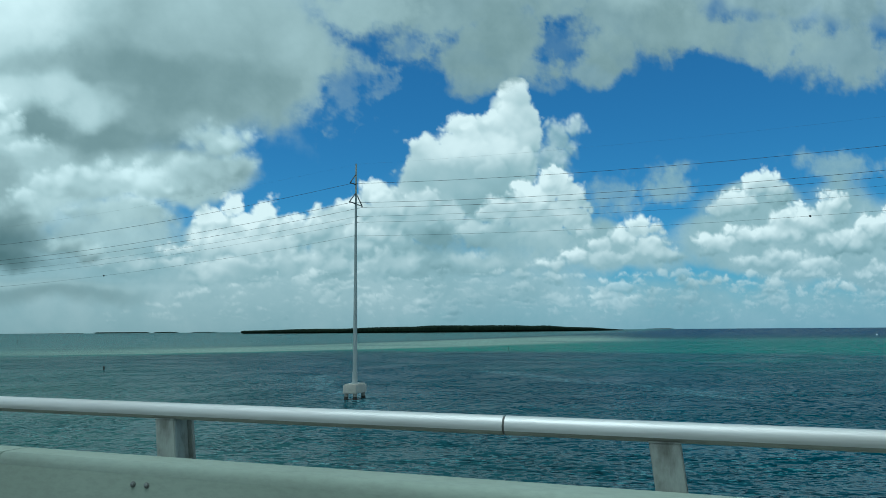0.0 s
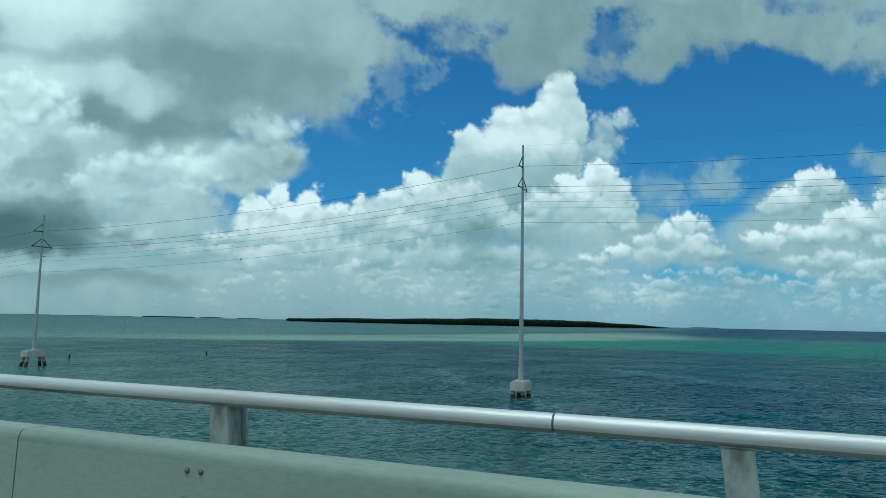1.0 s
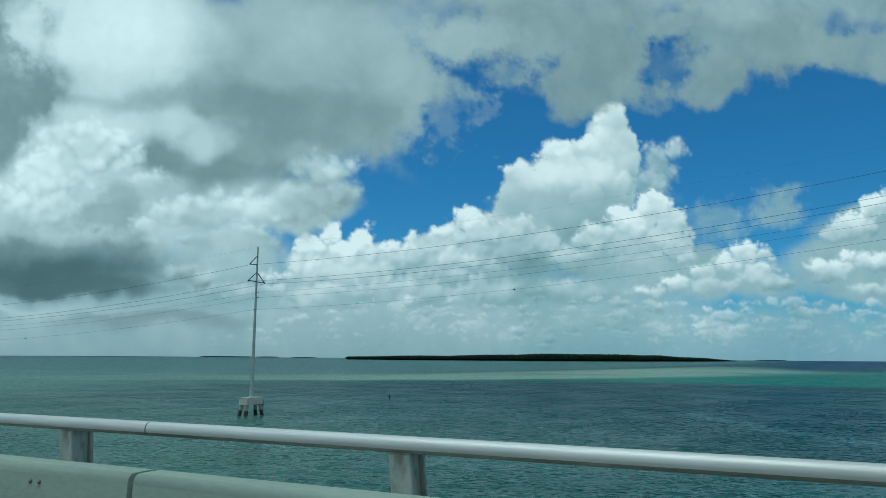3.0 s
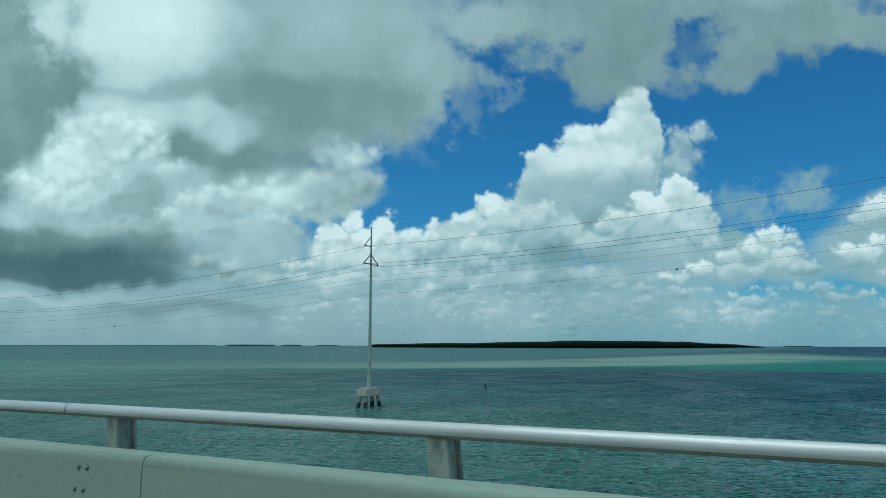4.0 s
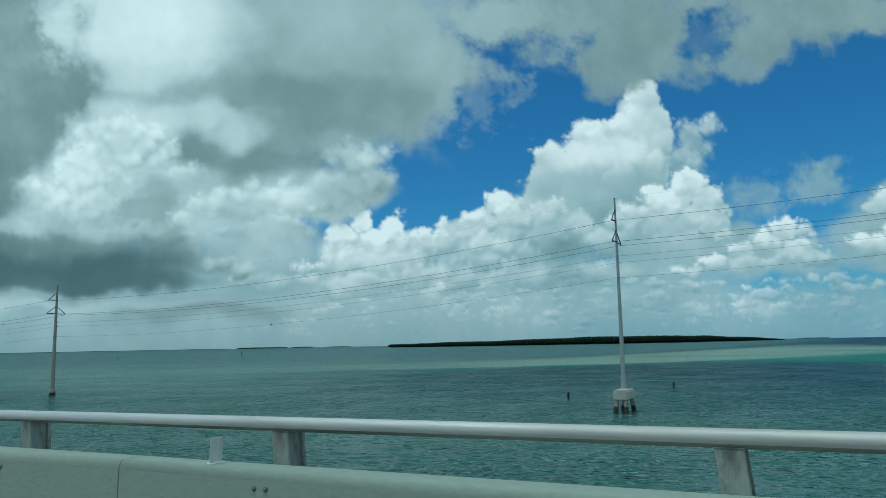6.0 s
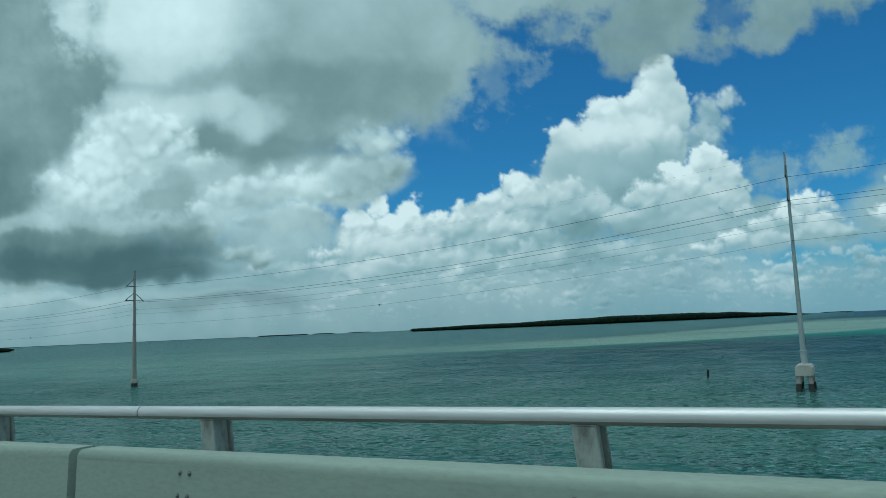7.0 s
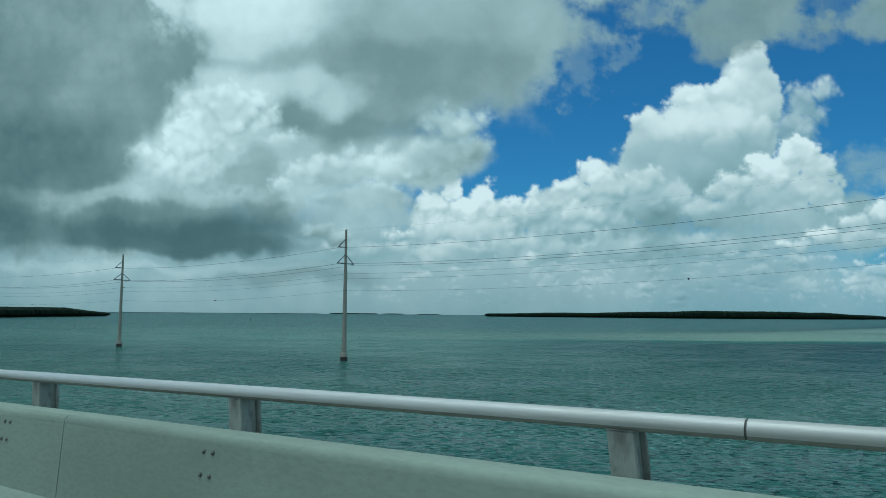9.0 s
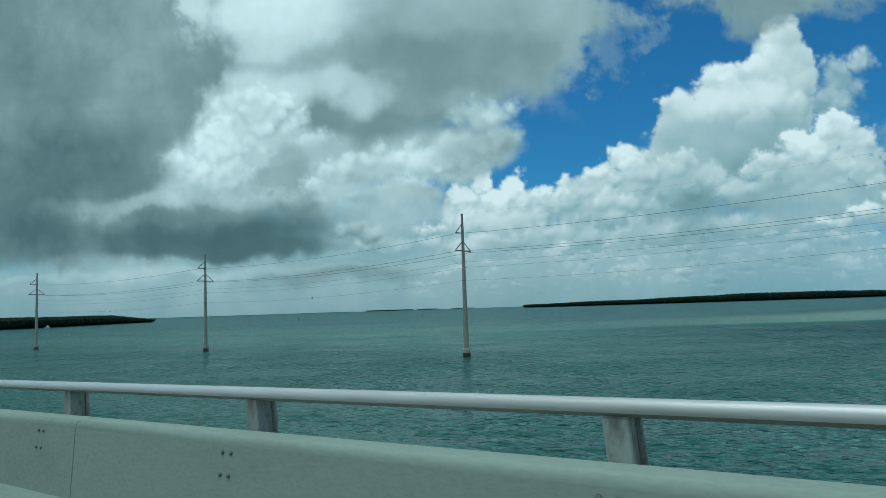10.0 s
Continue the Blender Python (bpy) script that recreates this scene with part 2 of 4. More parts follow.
    for ax, ay, bx, by in ((-98, 163, -40, 86), (-62, 192, 14, 117)):
        run = math.hypot(bx - ax, by - ay)
        ux, uy = (bx - ax) / run, (by - ay) / run
        along = math_node(t, "ADD", math_node(t, "MULTIPLY", x, ux), math_node(t, "MULTIPLY_ADD", y, uy, -ax * ux - ay * uy))
        off = math_node(t, "ADD", math_node(t, "MULTIPLY", x, -uy), math_node(t, "MULTIPLY_ADD", y, ux, ax * uy - ay * ux))
        off = math_node(t, "ABSOLUTE", math_node(t, "MULTIPLY_ADD", math_node(t, "SUBTRACT", wob2, 0.5), 22.0, off))
        line = math_node(t, "MULTIPLY", span(t, off, 0.3, 5.0, 1.0, 0.0), math_node(t, "MULTIPLY", span(t, along, 0.0, 12.0), span(t, along, run - 14.0, run, 1.0, 0.0)))
        base = mix_colour(t, math_node(t, "MULTIPLY", math_node(t, "MULTIPLY", line, flecks), 0.32), base, (0.45, 0.6, 0.6))
    b.inputs["Roughness"].default_value = 0.9
    b.inputs["Specular IOR Level"].default_value = 0.0
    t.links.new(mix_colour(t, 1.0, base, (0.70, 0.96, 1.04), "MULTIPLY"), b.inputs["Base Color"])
    # wind waves as slopes at three sizes
    slopes = None
    for size, steep, slant in ((0.17, 0.7, 10), (0.8, 1.9, 4), (2.3, 2.3, -8)):
        n = wind(size, 3, 0.55, slant, 0.5)
        v = t.nodes.new("ShaderNodeVectorMath")
        v.operation = "MULTIPLY_ADD"
        t.links.new(n.outputs["Color"], v.inputs[0])
        v.inputs[1].default_value = (steep * 0.8, steep * 1.3, 0)
        v.inputs[2].default_value = (-0.4 * steep, -0.65 * steep, 0)
        if slopes is None:
            slopes = v.outputs[0]
        else:
            a = t.nodes.new("ShaderNodeVectorMath")
            t.links.new(slopes, a.inputs[0])
            t.links.new(v.outputs[0], a.inputs[1])
            slopes = a.outputs[0]
    # gusts roughen some patches more than others
    calm = t.nodes.new("ShaderNodeVectorMath")
    calm.operation = "SCALE"
    t.links.new(slopes, calm.inputs[0])
    t.links.new(span(t, wind(0.06, 5, 0.62, 14, 0.8).outputs["Fac"], 0.36, 0.62, 0.55, 1.2), calm.inputs["Scale"])
    slopes = calm.outputs[0]
    up_vec = t.nodes.new("ShaderNodeVectorMath")
    t.links.new(slopes, up_vec.inputs[0])
    up_vec.inputs[1].default_value = (0, 0, 1)
    unit = t.nodes.new("ShaderNodeVectorMath")
    unit.operation = "NORMALIZE"
    t.links.new(up_vec.outputs[0], unit.inputs[0])
    t.links.new(unit.outputs[0], b.inputs["Normal"])
    # sky reflection off the facets
    shine = t.nodes.new("ShaderNodeBsdfGlossy")
    shine.inputs["Roughness"].default_value = 0.12
    fres = node(t, "Fresnel", IOR=1.33)
    t.links.new(unit.outputs[0], shine.inputs["Normal"])
    t.links.new(unit.outputs[0], fres.inputs["Normal"])
    gloss = math_node(t, "MINIMUM", math_node(t, "MULTIPLY", math_node(t, "POWER", fres.outputs[0], 1.7), 1.1), 0.43)
    wet = t.nodes.new("ShaderNodeMixShader")
    t.links.new(gloss, wet.inputs[0])
    t.links.new(b.outputs[0], wet.inputs[1])
    t.links.new(shine.outputs[0], wet.inputs[2])
    t.links.new(wet.outputs[0], t.nodes["Material Output"].inputs[0])
    return m


M_WATER = water_material()


# ---- mesh helpers
def tube(bm, points, radius, sides=10, radius_end=None, caps=True):
    """A round bar along points, its radius running evenly to radius_end."""
    points = [Vector(p) for p in points]
    rings = []
    for i, p in enumerate(points):
        d = (points[min(i + 1, len(points) - 1)] - points[max(i - 1, 0)]).normalized()
        a = d.cross(Vector((0, 0, 1)) if abs(d.z) < 0.9 else Vector((1, 0, 0))).normalized()
        c = d.cross(a)
        r = radius + ((radius_end if radius_end is not None else radius) - radius) * i / max(1, len(points) - 1)
        rings.append([bm.verts.new(p + r * (math.cos(k * math.tau / sides) * a + math.sin(k * math.tau / sides) * c)) for k in range(sides)])
    for q, s in zip(rings, rings[1:]):
        for k in range(sides):
            bm.faces.new((q[k], q[(k + 1) % sides], s[(k + 1) % sides], s[k]))
    if caps:
        bm.faces.new(rings[0][::-1])
        bm.faces.new(rings[-1])


def lathe(bm, profile, sides=20, at=(0, 0, 0)):
    """A turned body about the z axis from (radius, z) pairs."""
    rings = [[bm.verts.new((at[0] + r * math.cos(k * math.tau / sides), at[1] + r * math.sin(k * math.tau / sides), at[2] + z)) for k in range(sides)] for r, z in profile]
    for q, s in zip(rings, rings[1:]):
        for k in range(sides):
            bm.faces.new((q[k], q[(k + 1) % sides], s[(k + 1) % sides], s[k]))
    bm.faces.new(rings[0][::-1])
    bm.faces.new(rings[-1])


def block(bm, x0, x1, y0, y1, z0, z1, bevel=0.0):
    r = bmesh.ops.create_cube(bm, size=1)
    bmesh.ops.transform(bm, matrix=Matrix.LocRotScale(((x0 + x1) / 2, (y0 + y1) / 2, (z0 + z1) / 2), None, (x1 - x0, y1 - y0, z1 - z0)), verts=r["verts"])
    if bevel:
        edges = list({e for v in r["verts"] for e in v.link_edges})
        bmesh.ops.bevel(bm, geom=edges, offset=bevel, segments=2, affect="EDGES")


def mesh_of(name, bm, mat, smooth=False):
    bmesh.ops.recalc_face_normals(bm, faces=bm.faces)
    me = bpy.data.meshes.new(name)
    bm.to_mesh(me)
    bm.free()
    me.materials.append(mat)
    if smooth:
        me.shade_smooth()
        me.set_sharp_from_angle(angle=radians(40))
    return me


def part(name, bm, mat, parent, label="", smooth=False):
    ob = new(name, mesh_of(name, bm, mat, smooth))
    ob.parent = parent
    if label:
        ob["label"] = label
    return ob


def solid(name, bm, mat, label="", category="", kind="", group="", smooth=False):
    return tagged(new(name, mesh_of(name, bm, mat, smooth)), label, category, group, kind)


def holder(name, at, label, category, group=""):
    ob = new(name)
    ob.matrix_world = Matrix.Translation(at)
    return tagged(ob, label, category, group)


# ---- cloud backdrop. Chart units: 1272 to the unit tangent about the chart's centre, x to the right, y down.
CHART = carried_pose(-111.3, 0, 10.9, 28.926, 7.766, -0.357)
PERM = np.random.default_rng(11).random((256, 256)) * math.tau


def lattice_noise(x, y):
    """Gradient noise on a plane, about -0.7 to 0.7."""
    xi, yi = np.floor(x).astype(int), np.floor(y).astype(int)
    fx, fy = x - xi, y - yi
    sx, sy = fx * fx * fx * (fx * (fx * 6 - 15) + 10), fy * fy * fy * (fy * (fy * 6 - 15) + 10)

    def corner(i, j):
        a = PERM[(xi + i) & 255, (yi + j) & 255]
        return np.cos(a) * (fx - i) + np.sin(a) * (fy - j)
    top = corner(0, 0) + sx * (corner(1, 0) - corner(0, 0))
    low = corner(0, 1) + sx * (corner(1, 1) - corner(0, 1))
    return top + sy * (low - top)


def layers(x, y, size, octaves, gain=0.5, billow=False):
    total, amp = np.zeros_like(x), 1.0
    for k in range(octaves):
        n = lattice_noise(x / size + 17.3 * k, y / size - 9.1 * k)
        total += amp * (np.abs(n) * 2 - 0.45 if billow else n)
        size, amp = size / 2.03, amp * gain
    return total


class CloudField:
    """Painted cloud chart: alpha (0 clear, 1 closed) and tone (0 dark base, 1 sunlit), laid on from far to near."""

    def __init__(self, x0, x1, y0, y1, step, seed):
        self.nx, self.ny = int((x1 - x0) / step) + 1, int((y1 - y0) / step) + 1
        self.x0, self.y0, self.step = x0, y0, step
        self.x, self.y = np.meshgrid(x0 + step * np.arange(self.nx), y0 + step * np.arange(self.ny))
        self.rng = np.random.default_rng(seed)
        s = 1000.0 * seed
        x, y = self.x, self.y
        # gentle warp for heaps, strong warp for torn sheets
        self.hx = x + 9 * layers(x + s, y, 38, 4, 0.6)
        self.hy = y + 9 * layers(x - s, y + 500, 38, 4, 0.6)
        self.sx = x + 30 * layers(x + s, y + 900, 120, 5, 0.5)
        self.sy = y + 22 * layers(x - s, y + 300, 120, 5, 0.5)
        self.fray = layers(x + s, y - 700, 150, 6, 0.5)
        self.swell = layers(x - s, y + 1300, 190, 4, 0.5)
        self.tatter = layers(x + s, y + 2100, 62, 6, 0.66)
        self.curl = layers(x - s, y - 200, 64, 5, 0.6, True)
        self.alpha = np.zeros_like(x)
        self.tone = np.full_like(x, 0.6)

    def lay(self, alpha, tone):
        total = alpha + self.alpha * (1 - alpha)
        self.tone = (alpha * tone + (1 - alpha) * self.alpha * self.tone) / (total + 1e-9)
        self.alpha = total

    def soft(self, cx, cy, rx, ry, tone, strength=1.0, edge=0.5, fray=0.6, mottle=0.10, tatter=0.0):
        """A soft or torn patch of sheet cloud; a small edge gives a firm outline."""
        d = np.sqrt(((self.sx - cx) / rx) ** 2 + ((self.sy - cy) / ry) ** 2) + fray * self.fray + tatter * self.tatter
        a = np.clip((1 + edge - d) / (2 * edge), 0, 1)
        self.lay(strength * a * a * (3 - 2 * a), tone + mottle * (0.35 * self.curl + 0.8 * self.fray + 0.8 * self.swell))

    def blur(self, a, n):
        n = max(1, round(3.0 * n / self.step))
        for axis in (0, 1):
            p = np.pad(a, [(n + 1, n) if k == axis else (0, 0) for k in (0, 1)], mode="edge").cumsum(axis)
            hi = [slice(None)] * 2
            lo = [slice(None)] * 2
            hi[axis], lo[axis] = slice(2 * n + 1, None), slice(0, -2 * n - 1)
            a = (p[tuple(hi)] - p[tuple(lo)]) / (2 * n + 1)
        return a

    def heap(self, puffs, lobes=0.9, firm=5.0, relief=0.30, strength=1.0, flat=9.0, small=4.0):
        """Cumulus: each puff (cx, cy, rx, ry, lit, dim) is a dome that carries lobes, which carry smaller lobes."""
        r = self.rng
        height = np.zeros_like(self.x)
        cover = np.full_like(self.x, -40.0)
        weight = np.full_like(self.x, 1e-9)
        toned = np.zeros_like(self.x)

        def dome(cx, cy, rx, ry, z, base):
            m = 26
            i0, i1 = int((cx - rx - m - self.x0) / self.step), int((cx + rx + m - self.x0) / self.step) + 2
            j0, j1 = int((cy - ry - m - self.y0) / self.step), int((cy + ry + m - self.y0) / self.step) + 2
            i0, j0 = max(i0, 0), max(j0, 0)
            if i1 <= i0 or j1 <= j0 or i0 >= self.nx or j0 >= self.ny:
                return
            w = (slice(j0, j1), slice(i0, i1))
            d = np.sqrt(((self.hx[w] - cx) / rx) ** 2 + ((self.hy[w] - cy) / ry) ** 2)
            rm = min(rx, ry)
            c = np.minimum((1 - d) * rm, (base - self.hy[w]) * 0.6)
            cover[w] = np.maximum(cover[w], c)
            height[w] = np.maximum(height[w], np.where(c > 0, z + 0.9 * rm * np.sqrt(np.clip(1 - d * d, 0, 1)), 0))

        for cx, cy, rx, ry, lit, dim in puffs:
            rm = min(rx, ry)
            base = cy + flat * ry
            dome(cx, cy, rx * 0.92, ry * 0.92, 0, base)
            i0, i1 = int((cx - 3 * rx - 30 - self.x0) / self.step), int((cx + 3 * rx + 30 - self.x0) / self.step)
            j0, j1 = int((cy - 3 * ry - 30 - self.y0) / self.step), int((cy + 3 * ry + 30 - self.y0) / self.step)
            near = (slice(max(j0, 0), max(j1, 0)), slice(max(i0, 0), max(i1, 0)))
            dx, dy = (self.hx[near] - cx) / rx, (self.hy[near] - cy) / ry
            w = np.exp(6 * np.clip(1 - np.sqrt(dx * dx + dy * dy), -3, 1))
            up = np.clip(0.5 - 0.6 * dy - 0.15 * dx, 0, 1)
            weight[near] += w
            toned[near] += w * (dim + (lit - dim) * up * up * (3 - 2 * up))
            for k in range(int(lobes * (6 + 0.11 * (rx + ry)))):
                a, rho = r.uniform(0, math.tau), math.sqrt(r.uniform(0.05, 1.0))
                if math.sin(a) > 0.3 and r.random() < 0.55:
                    continue
                q = min(max(r.uniform(0.14, 0.46) * rm, small), 40)
                px, py = cx + rx * 0.93 * rho * math.cos(a), cy + ry * 0.93 * rho * math.sin(a)
                z = 0.8 * rm * math.sqrt(1 - 0.95 * rho * rho)
                dome(px, py, q, q * r.uniform(0.75, 1.0), z, base)
                for g in range(4 if q > 2 * small else 0):
                    b, s = r.uniform(math.pi * 0.9, math.pi * 2.1), q * r.uniform(0.28, 0.5)
                    dome(px + 0.8 * q * math.cos(b), py + 0.8 * q * math.sin(b), s, s, z + 0.45 * q, base)
        surf = self.blur(height, 1)
        gy, gx = np.gradient(surf, self.step)
        lam = (0.34 * gx + 0.70 * gy + 0.62) / np.sqrt(gx * gx + gy * gy + 1)
        hollow = np.clip((surf - self.blur(surf, 5)) / 9, -1, 1)
        lam = 0.3 * lam + 0.45 * self.blur(lam, 2) + 0.25 * self.blur(lam, 6)
        tone = toned / weight + relief * (lam - 0.62) + 0.08 * hollow + 0.22 * self.swell + 0.16 * self.fray - 0.03
        a = np.clip((cover + 0.6 * firm + 9 * self.curl) / (2 * firm), 0, 1)
        self.lay(strength * a * a * (3 - 2 * a), tone)


def cloud_material(name, edge, grain, tones, haze=False):
    m, t, b = material(name)
    t.nodes.remove(b)
    cover = t.nodes.new("ShaderNodeAttribute")
    cover.attribute_name = "cover"
    tone = t.nodes.new("ShaderNodeAttribute")
    tone.attribute_name = "tone"
    tc = t.nodes.new("ShaderNodeTexCoord")
    unit = t.nodes.new("ShaderNodeVectorMath")
    unit.operation = "NORMALIZE"
    t.links.new(tc.outputs["Object"], unit.inputs[0])
    n1 = node(t, "TexNoise", Scale=grain, Detail=7, Roughness=0.62)
    t.links.new(unit.outputs[0], n1.inputs["Vector"])
    n2 = node(t, "TexNoise", Scale=grain * 0.3, Detail=7, Roughness=0.58)
    t.links.new(unit.outputs[0], n2.inputs["Vector"])
    # fine tearing where the cloud is thin
    a = cover.outputs["Fac"]
    thin = math_node(t, "MULTIPLY", a, math_node(t, "SUBTRACT", 1.0, a))
    fine = math_node(t, "SUBTRACT", n1.outputs["Fac"], 0.5)
    alpha = math_node(t, "MULTIPLY_ADD", math_node(t, "MULTIPLY", fine, thin), edge, a, True)
    shade = math_node(t, "MULTIPLY_ADD", math_node(t, "SUBTRACT", n2.outputs["Fac"], 0.5), 0.06, tone.outputs["Fac"])
    shade = math_node(t, "MULTIPLY_ADD", fine, 0.03, shade)
    ramp = t.nodes.new("ShaderNodeValToRGB")
    while len(ramp.color_ramp.elements) < len(tones):
        ramp.color_ramp.elements.new(0.5)
    for e, (pos, col) in zip(ramp.color_ramp.elements, tones):
        e.position, e.color = pos, (*col, 1)
    t.links.new(shade, ramp.inputs[0])
    glow = t.nodes.new("ShaderNodeEmission")
    clear = t.nodes.new("ShaderNodeBsdfTransparent")
    mixed = t.nodes.new("ShaderNodeMixShader")
    t.links.new(ramp.outputs[0], glow.inputs[0])
    t.links.new(alpha, mixed.inputs[0])
    t.links.new(clear.outputs[0], mixed.inputs[1])
    t.links.new(glow.outputs[0], mixed.inputs[2])
    if haze:
        xyz = t.nodes.new("ShaderNodeSeparateXYZ")
        t.links.new(unit.outputs[0], xyz.inputs[0])
        veil = math_node(t, "POWER", span(t, xyz.outputs[2], 0.0, 0.16, 1.0, 0.0, False), 2.2)
        veil = math_node(t, "MULTIPLY", veil, 0.62)
        air = t.nodes.new("ShaderNodeEmission")
        t.links.new(mix_colour(t, span(t, xyz.outputs[0], -0.75, 0.25), (0.215, 0.315, 0.33), (0.165, 0.325, 0.425)), air.inputs[0])
        hazed = t.nodes.new("ShaderNodeMixShader")
        t.links.new(veil, hazed.inputs[0])
        t.links.new(mixed.outputs[0], hazed.inputs[1])
        t.links.new(air.outputs[0], hazed.inputs[2])
        mixed = hazed
    t.links.new(mixed.outputs[0], t.nodes["Material Output"].inputs[0])
    return m


def cloud_bank(name, field, radius, mat, label):
    turn = np.array(CHART.to_3x3())
    ray = np.stack([(field.x - 784) / 1272, -(field.y - 441) / 1272, -np.ones_like(field.x)], -1) @ turn.T
    ray /= np.linalg.norm(ray, axis=-1, keepdims=True)
    me = bpy.data.meshes.new(name)
    idx = np.arange(field.nx * field.ny).reshape(field.ny, field.nx)
    quads = np.stack([idx[:-1, :-1], idx[1:, :-1], idx[1:, 1:], idx[:-1, 1:]], -1).reshape(-1, 4)
    me.vertices.add(field.nx * field.ny)
    me.vertices.foreach_set("co", (ray * radius).ravel())
    me.loops.add(quads.size)
    me.loops.foreach_set("vertex_index", quads.ravel())
    me.polygons.add(len(quads))
    me.polygons.foreach_set("loop_start", np.arange(len(quads)) * 4)
    me.polygons.foreach_set("loop_total", np.full(len(quads), 4))
    for key, values in (("cover", field.alpha), ("tone", field.tone)):
        me.attributes.new(key, "FLOAT", "POINT").data.foreach_set("value", values.ravel().astype(np.float32))
    me.update()
    me.materials.append(mat)
    ob = new(name, me)
    ob.matrix_world = Matrix.Translation(CHART.translation)
    return tagged(ob, label, "clouds", kind="structure")


far_sky = CloudField(-520, 2200, -60, 634, 2.2, 1)
# hazy cloud low over the horizon and behind the towers
far_sky.soft(300, 545, 740, 88, 0.62, 0.95, 0.25, 0.2)
far_sky.soft(900, 585, 1700, 60, 0.68, 0.75, 0.5, 0.3)
far_sky.soft(960, 520, 330, 60, 0.68, 0.9, 0.4, 0.4)
far_sky.soft(1620, 440, 165, 62, 0.64, 0.9, 0.25, 0.35)
far_sky.soft(1790, 470, 200, 60, 0.64, 0.85, 0.3, 0.4)
far_sky.soft(1345, 462, 120, 40, 0.66, 0.9, 0.25, 0.35)
# thin grey wisps
for wisp in ((1442, 335, 52, 24, 0.6, 0.75), (1490, 300, 24, 12, 0.6, 0.6), (1325, 368, 40, 26, 0.62, 0.55), (1810, 290, 80, 24, 0.6, 0.7)):
    far_sky.soft(*wisp, 0.7, 0.8, 0.1, 0.9)
# the tall tower, its far shoulder first
far_sky.heap(((1225, 258, 34, 34, 0.74, 0.66), (1254, 236, 22, 24, 0.8, 0.7), (1250, 275, 22, 26, 0.72, 0.64), (1215, 300, 42, 40, 0.74, 0.64)), firm=9, strength=0.85)
far_sky.soft(1105, 310, 90, 66, 0.78, 1.0, 0.12, 0.15)
far_sky.soft(1128, 238, 44, 52, 0.88, 1.0, 0.12, 0.1)
far_sky.soft(660, 450, 90, 34, 0.84, 1.0, 0.15, 0.15)
far_sky.soft(850, 430, 90, 34, 0.8, 1.0, 0.15, 0.15)
far_sky.heap(((1140, 182, 36, 36, 1.0, 0.88), (1138, 216, 48, 34, 1.0, 0.86), (1090, 275, 90, 40, 1.0, 0.84), (1160, 225, 38, 40, 1.0, 0.82), (1110, 240, 50, 34, 1.0, 0.82), (1050, 250, 50, 34, 1.0, 0.82), (1165, 265, 40, 44, 0.9, 0.75),
              (985, 288, 40, 34, 1.0, 0.8), (1055, 300, 110, 52, 0.98, 0.66), (1130, 310, 70, 50, 0.88, 0.66), (985, 340, 70, 50, 0.8, 0.62), (1075, 360, 130, 66, 0.72, 0.6),
              (950, 385, 60, 50, 0.74, 0.6)), lobes=0.25, relief=0.14)
far_sky.soft(1010, 290, 34, 20, 0.98, 0.5, 0.5, 0.2, 0.05)
far_sky.soft(1090, 280, 70, 20, 1.0, 0.6, 0.6, 0.2, 0.05)
far_sky.soft(1100, 330, 110, 22, 0.59, 0.75, 0.7, 0.4, 0.05)
far_sky.soft(1010, 350, 70, 22, 0.66, 0.5, 0.7, 0.4, 0.05)
far_sky.heap(((884, 372, 34, 30, 0.98, 0.78), (850, 402, 48, 34, 0.95, 0.75), (915, 410, 60, 44, 0.84, 0.66), (800, 432, 50, 30, 0.92, 0.72), (985, 420, 90, 50, 0.76, 0.62),
              (870, 460, 130, 46, 0.78, 0.62), (760, 450, 50, 28, 0.9, 0.72)), relief=0.28)
far_sky.heap(((1215, 345, 42, 40, 1.0, 0.8), (1255, 368, 38, 36, 0.92, 0.74), (1175, 365, 48, 32, 1.02, 0.82), (1120, 400, 56, 34, 1.0, 0.75), (1195, 400, 80, 44, 0.92, 0.66),
              (1100, 440, 90, 36, 0.8, 0.62), (1200, 440, 90, 34, 0.78, 0.6), (1262, 410, 40, 38, 0.85, 0.66)))
# the bright small ridge
far_sky.heap(((640, 400, 28, 26, 1.2, 1.0), (612, 430, 34, 30, 1.14, 0.95), (697, 410, 30, 30, 1.2, 1.0), (665, 432, 40, 30, 1.14, 0.94), (730, 440, 44, 26, 1.02, 0.82),
              (560, 478, 44, 16, 1.05, 0.84), (620, 466, 60, 30, 1.0, 0.8), (700, 470, 90, 36, 0.9, 0.72), (545, 500, 40, 16, 0.9, 0.74)), relief=0.3)
# lower grey bellies
far_sky.heap(((640, 510, 120, 30, 0.84, 0.66), (780, 500, 110, 34, 0.8, 0.64), (940, 500, 120, 34, 0.8, 0.62), (1080, 495, 110, 28, 0.84, 0.66), (470, 505, 70, 24, 0.84, 0.66)), firm=9, relief=0.24)
far_sky.soft(1180, 468, 110, 36, 0.64, 0.9, 0.4, 0.4)
far_sky.soft(1015, 462, 95, 17, 0.48, 0.6, 0.7)
far_sky.soft(700, 508, 80, 10, 0.54, 0.5, 0.6)
far_sky.soft(860, 480, 70, 10, 0.54, 0.4, 0.6)
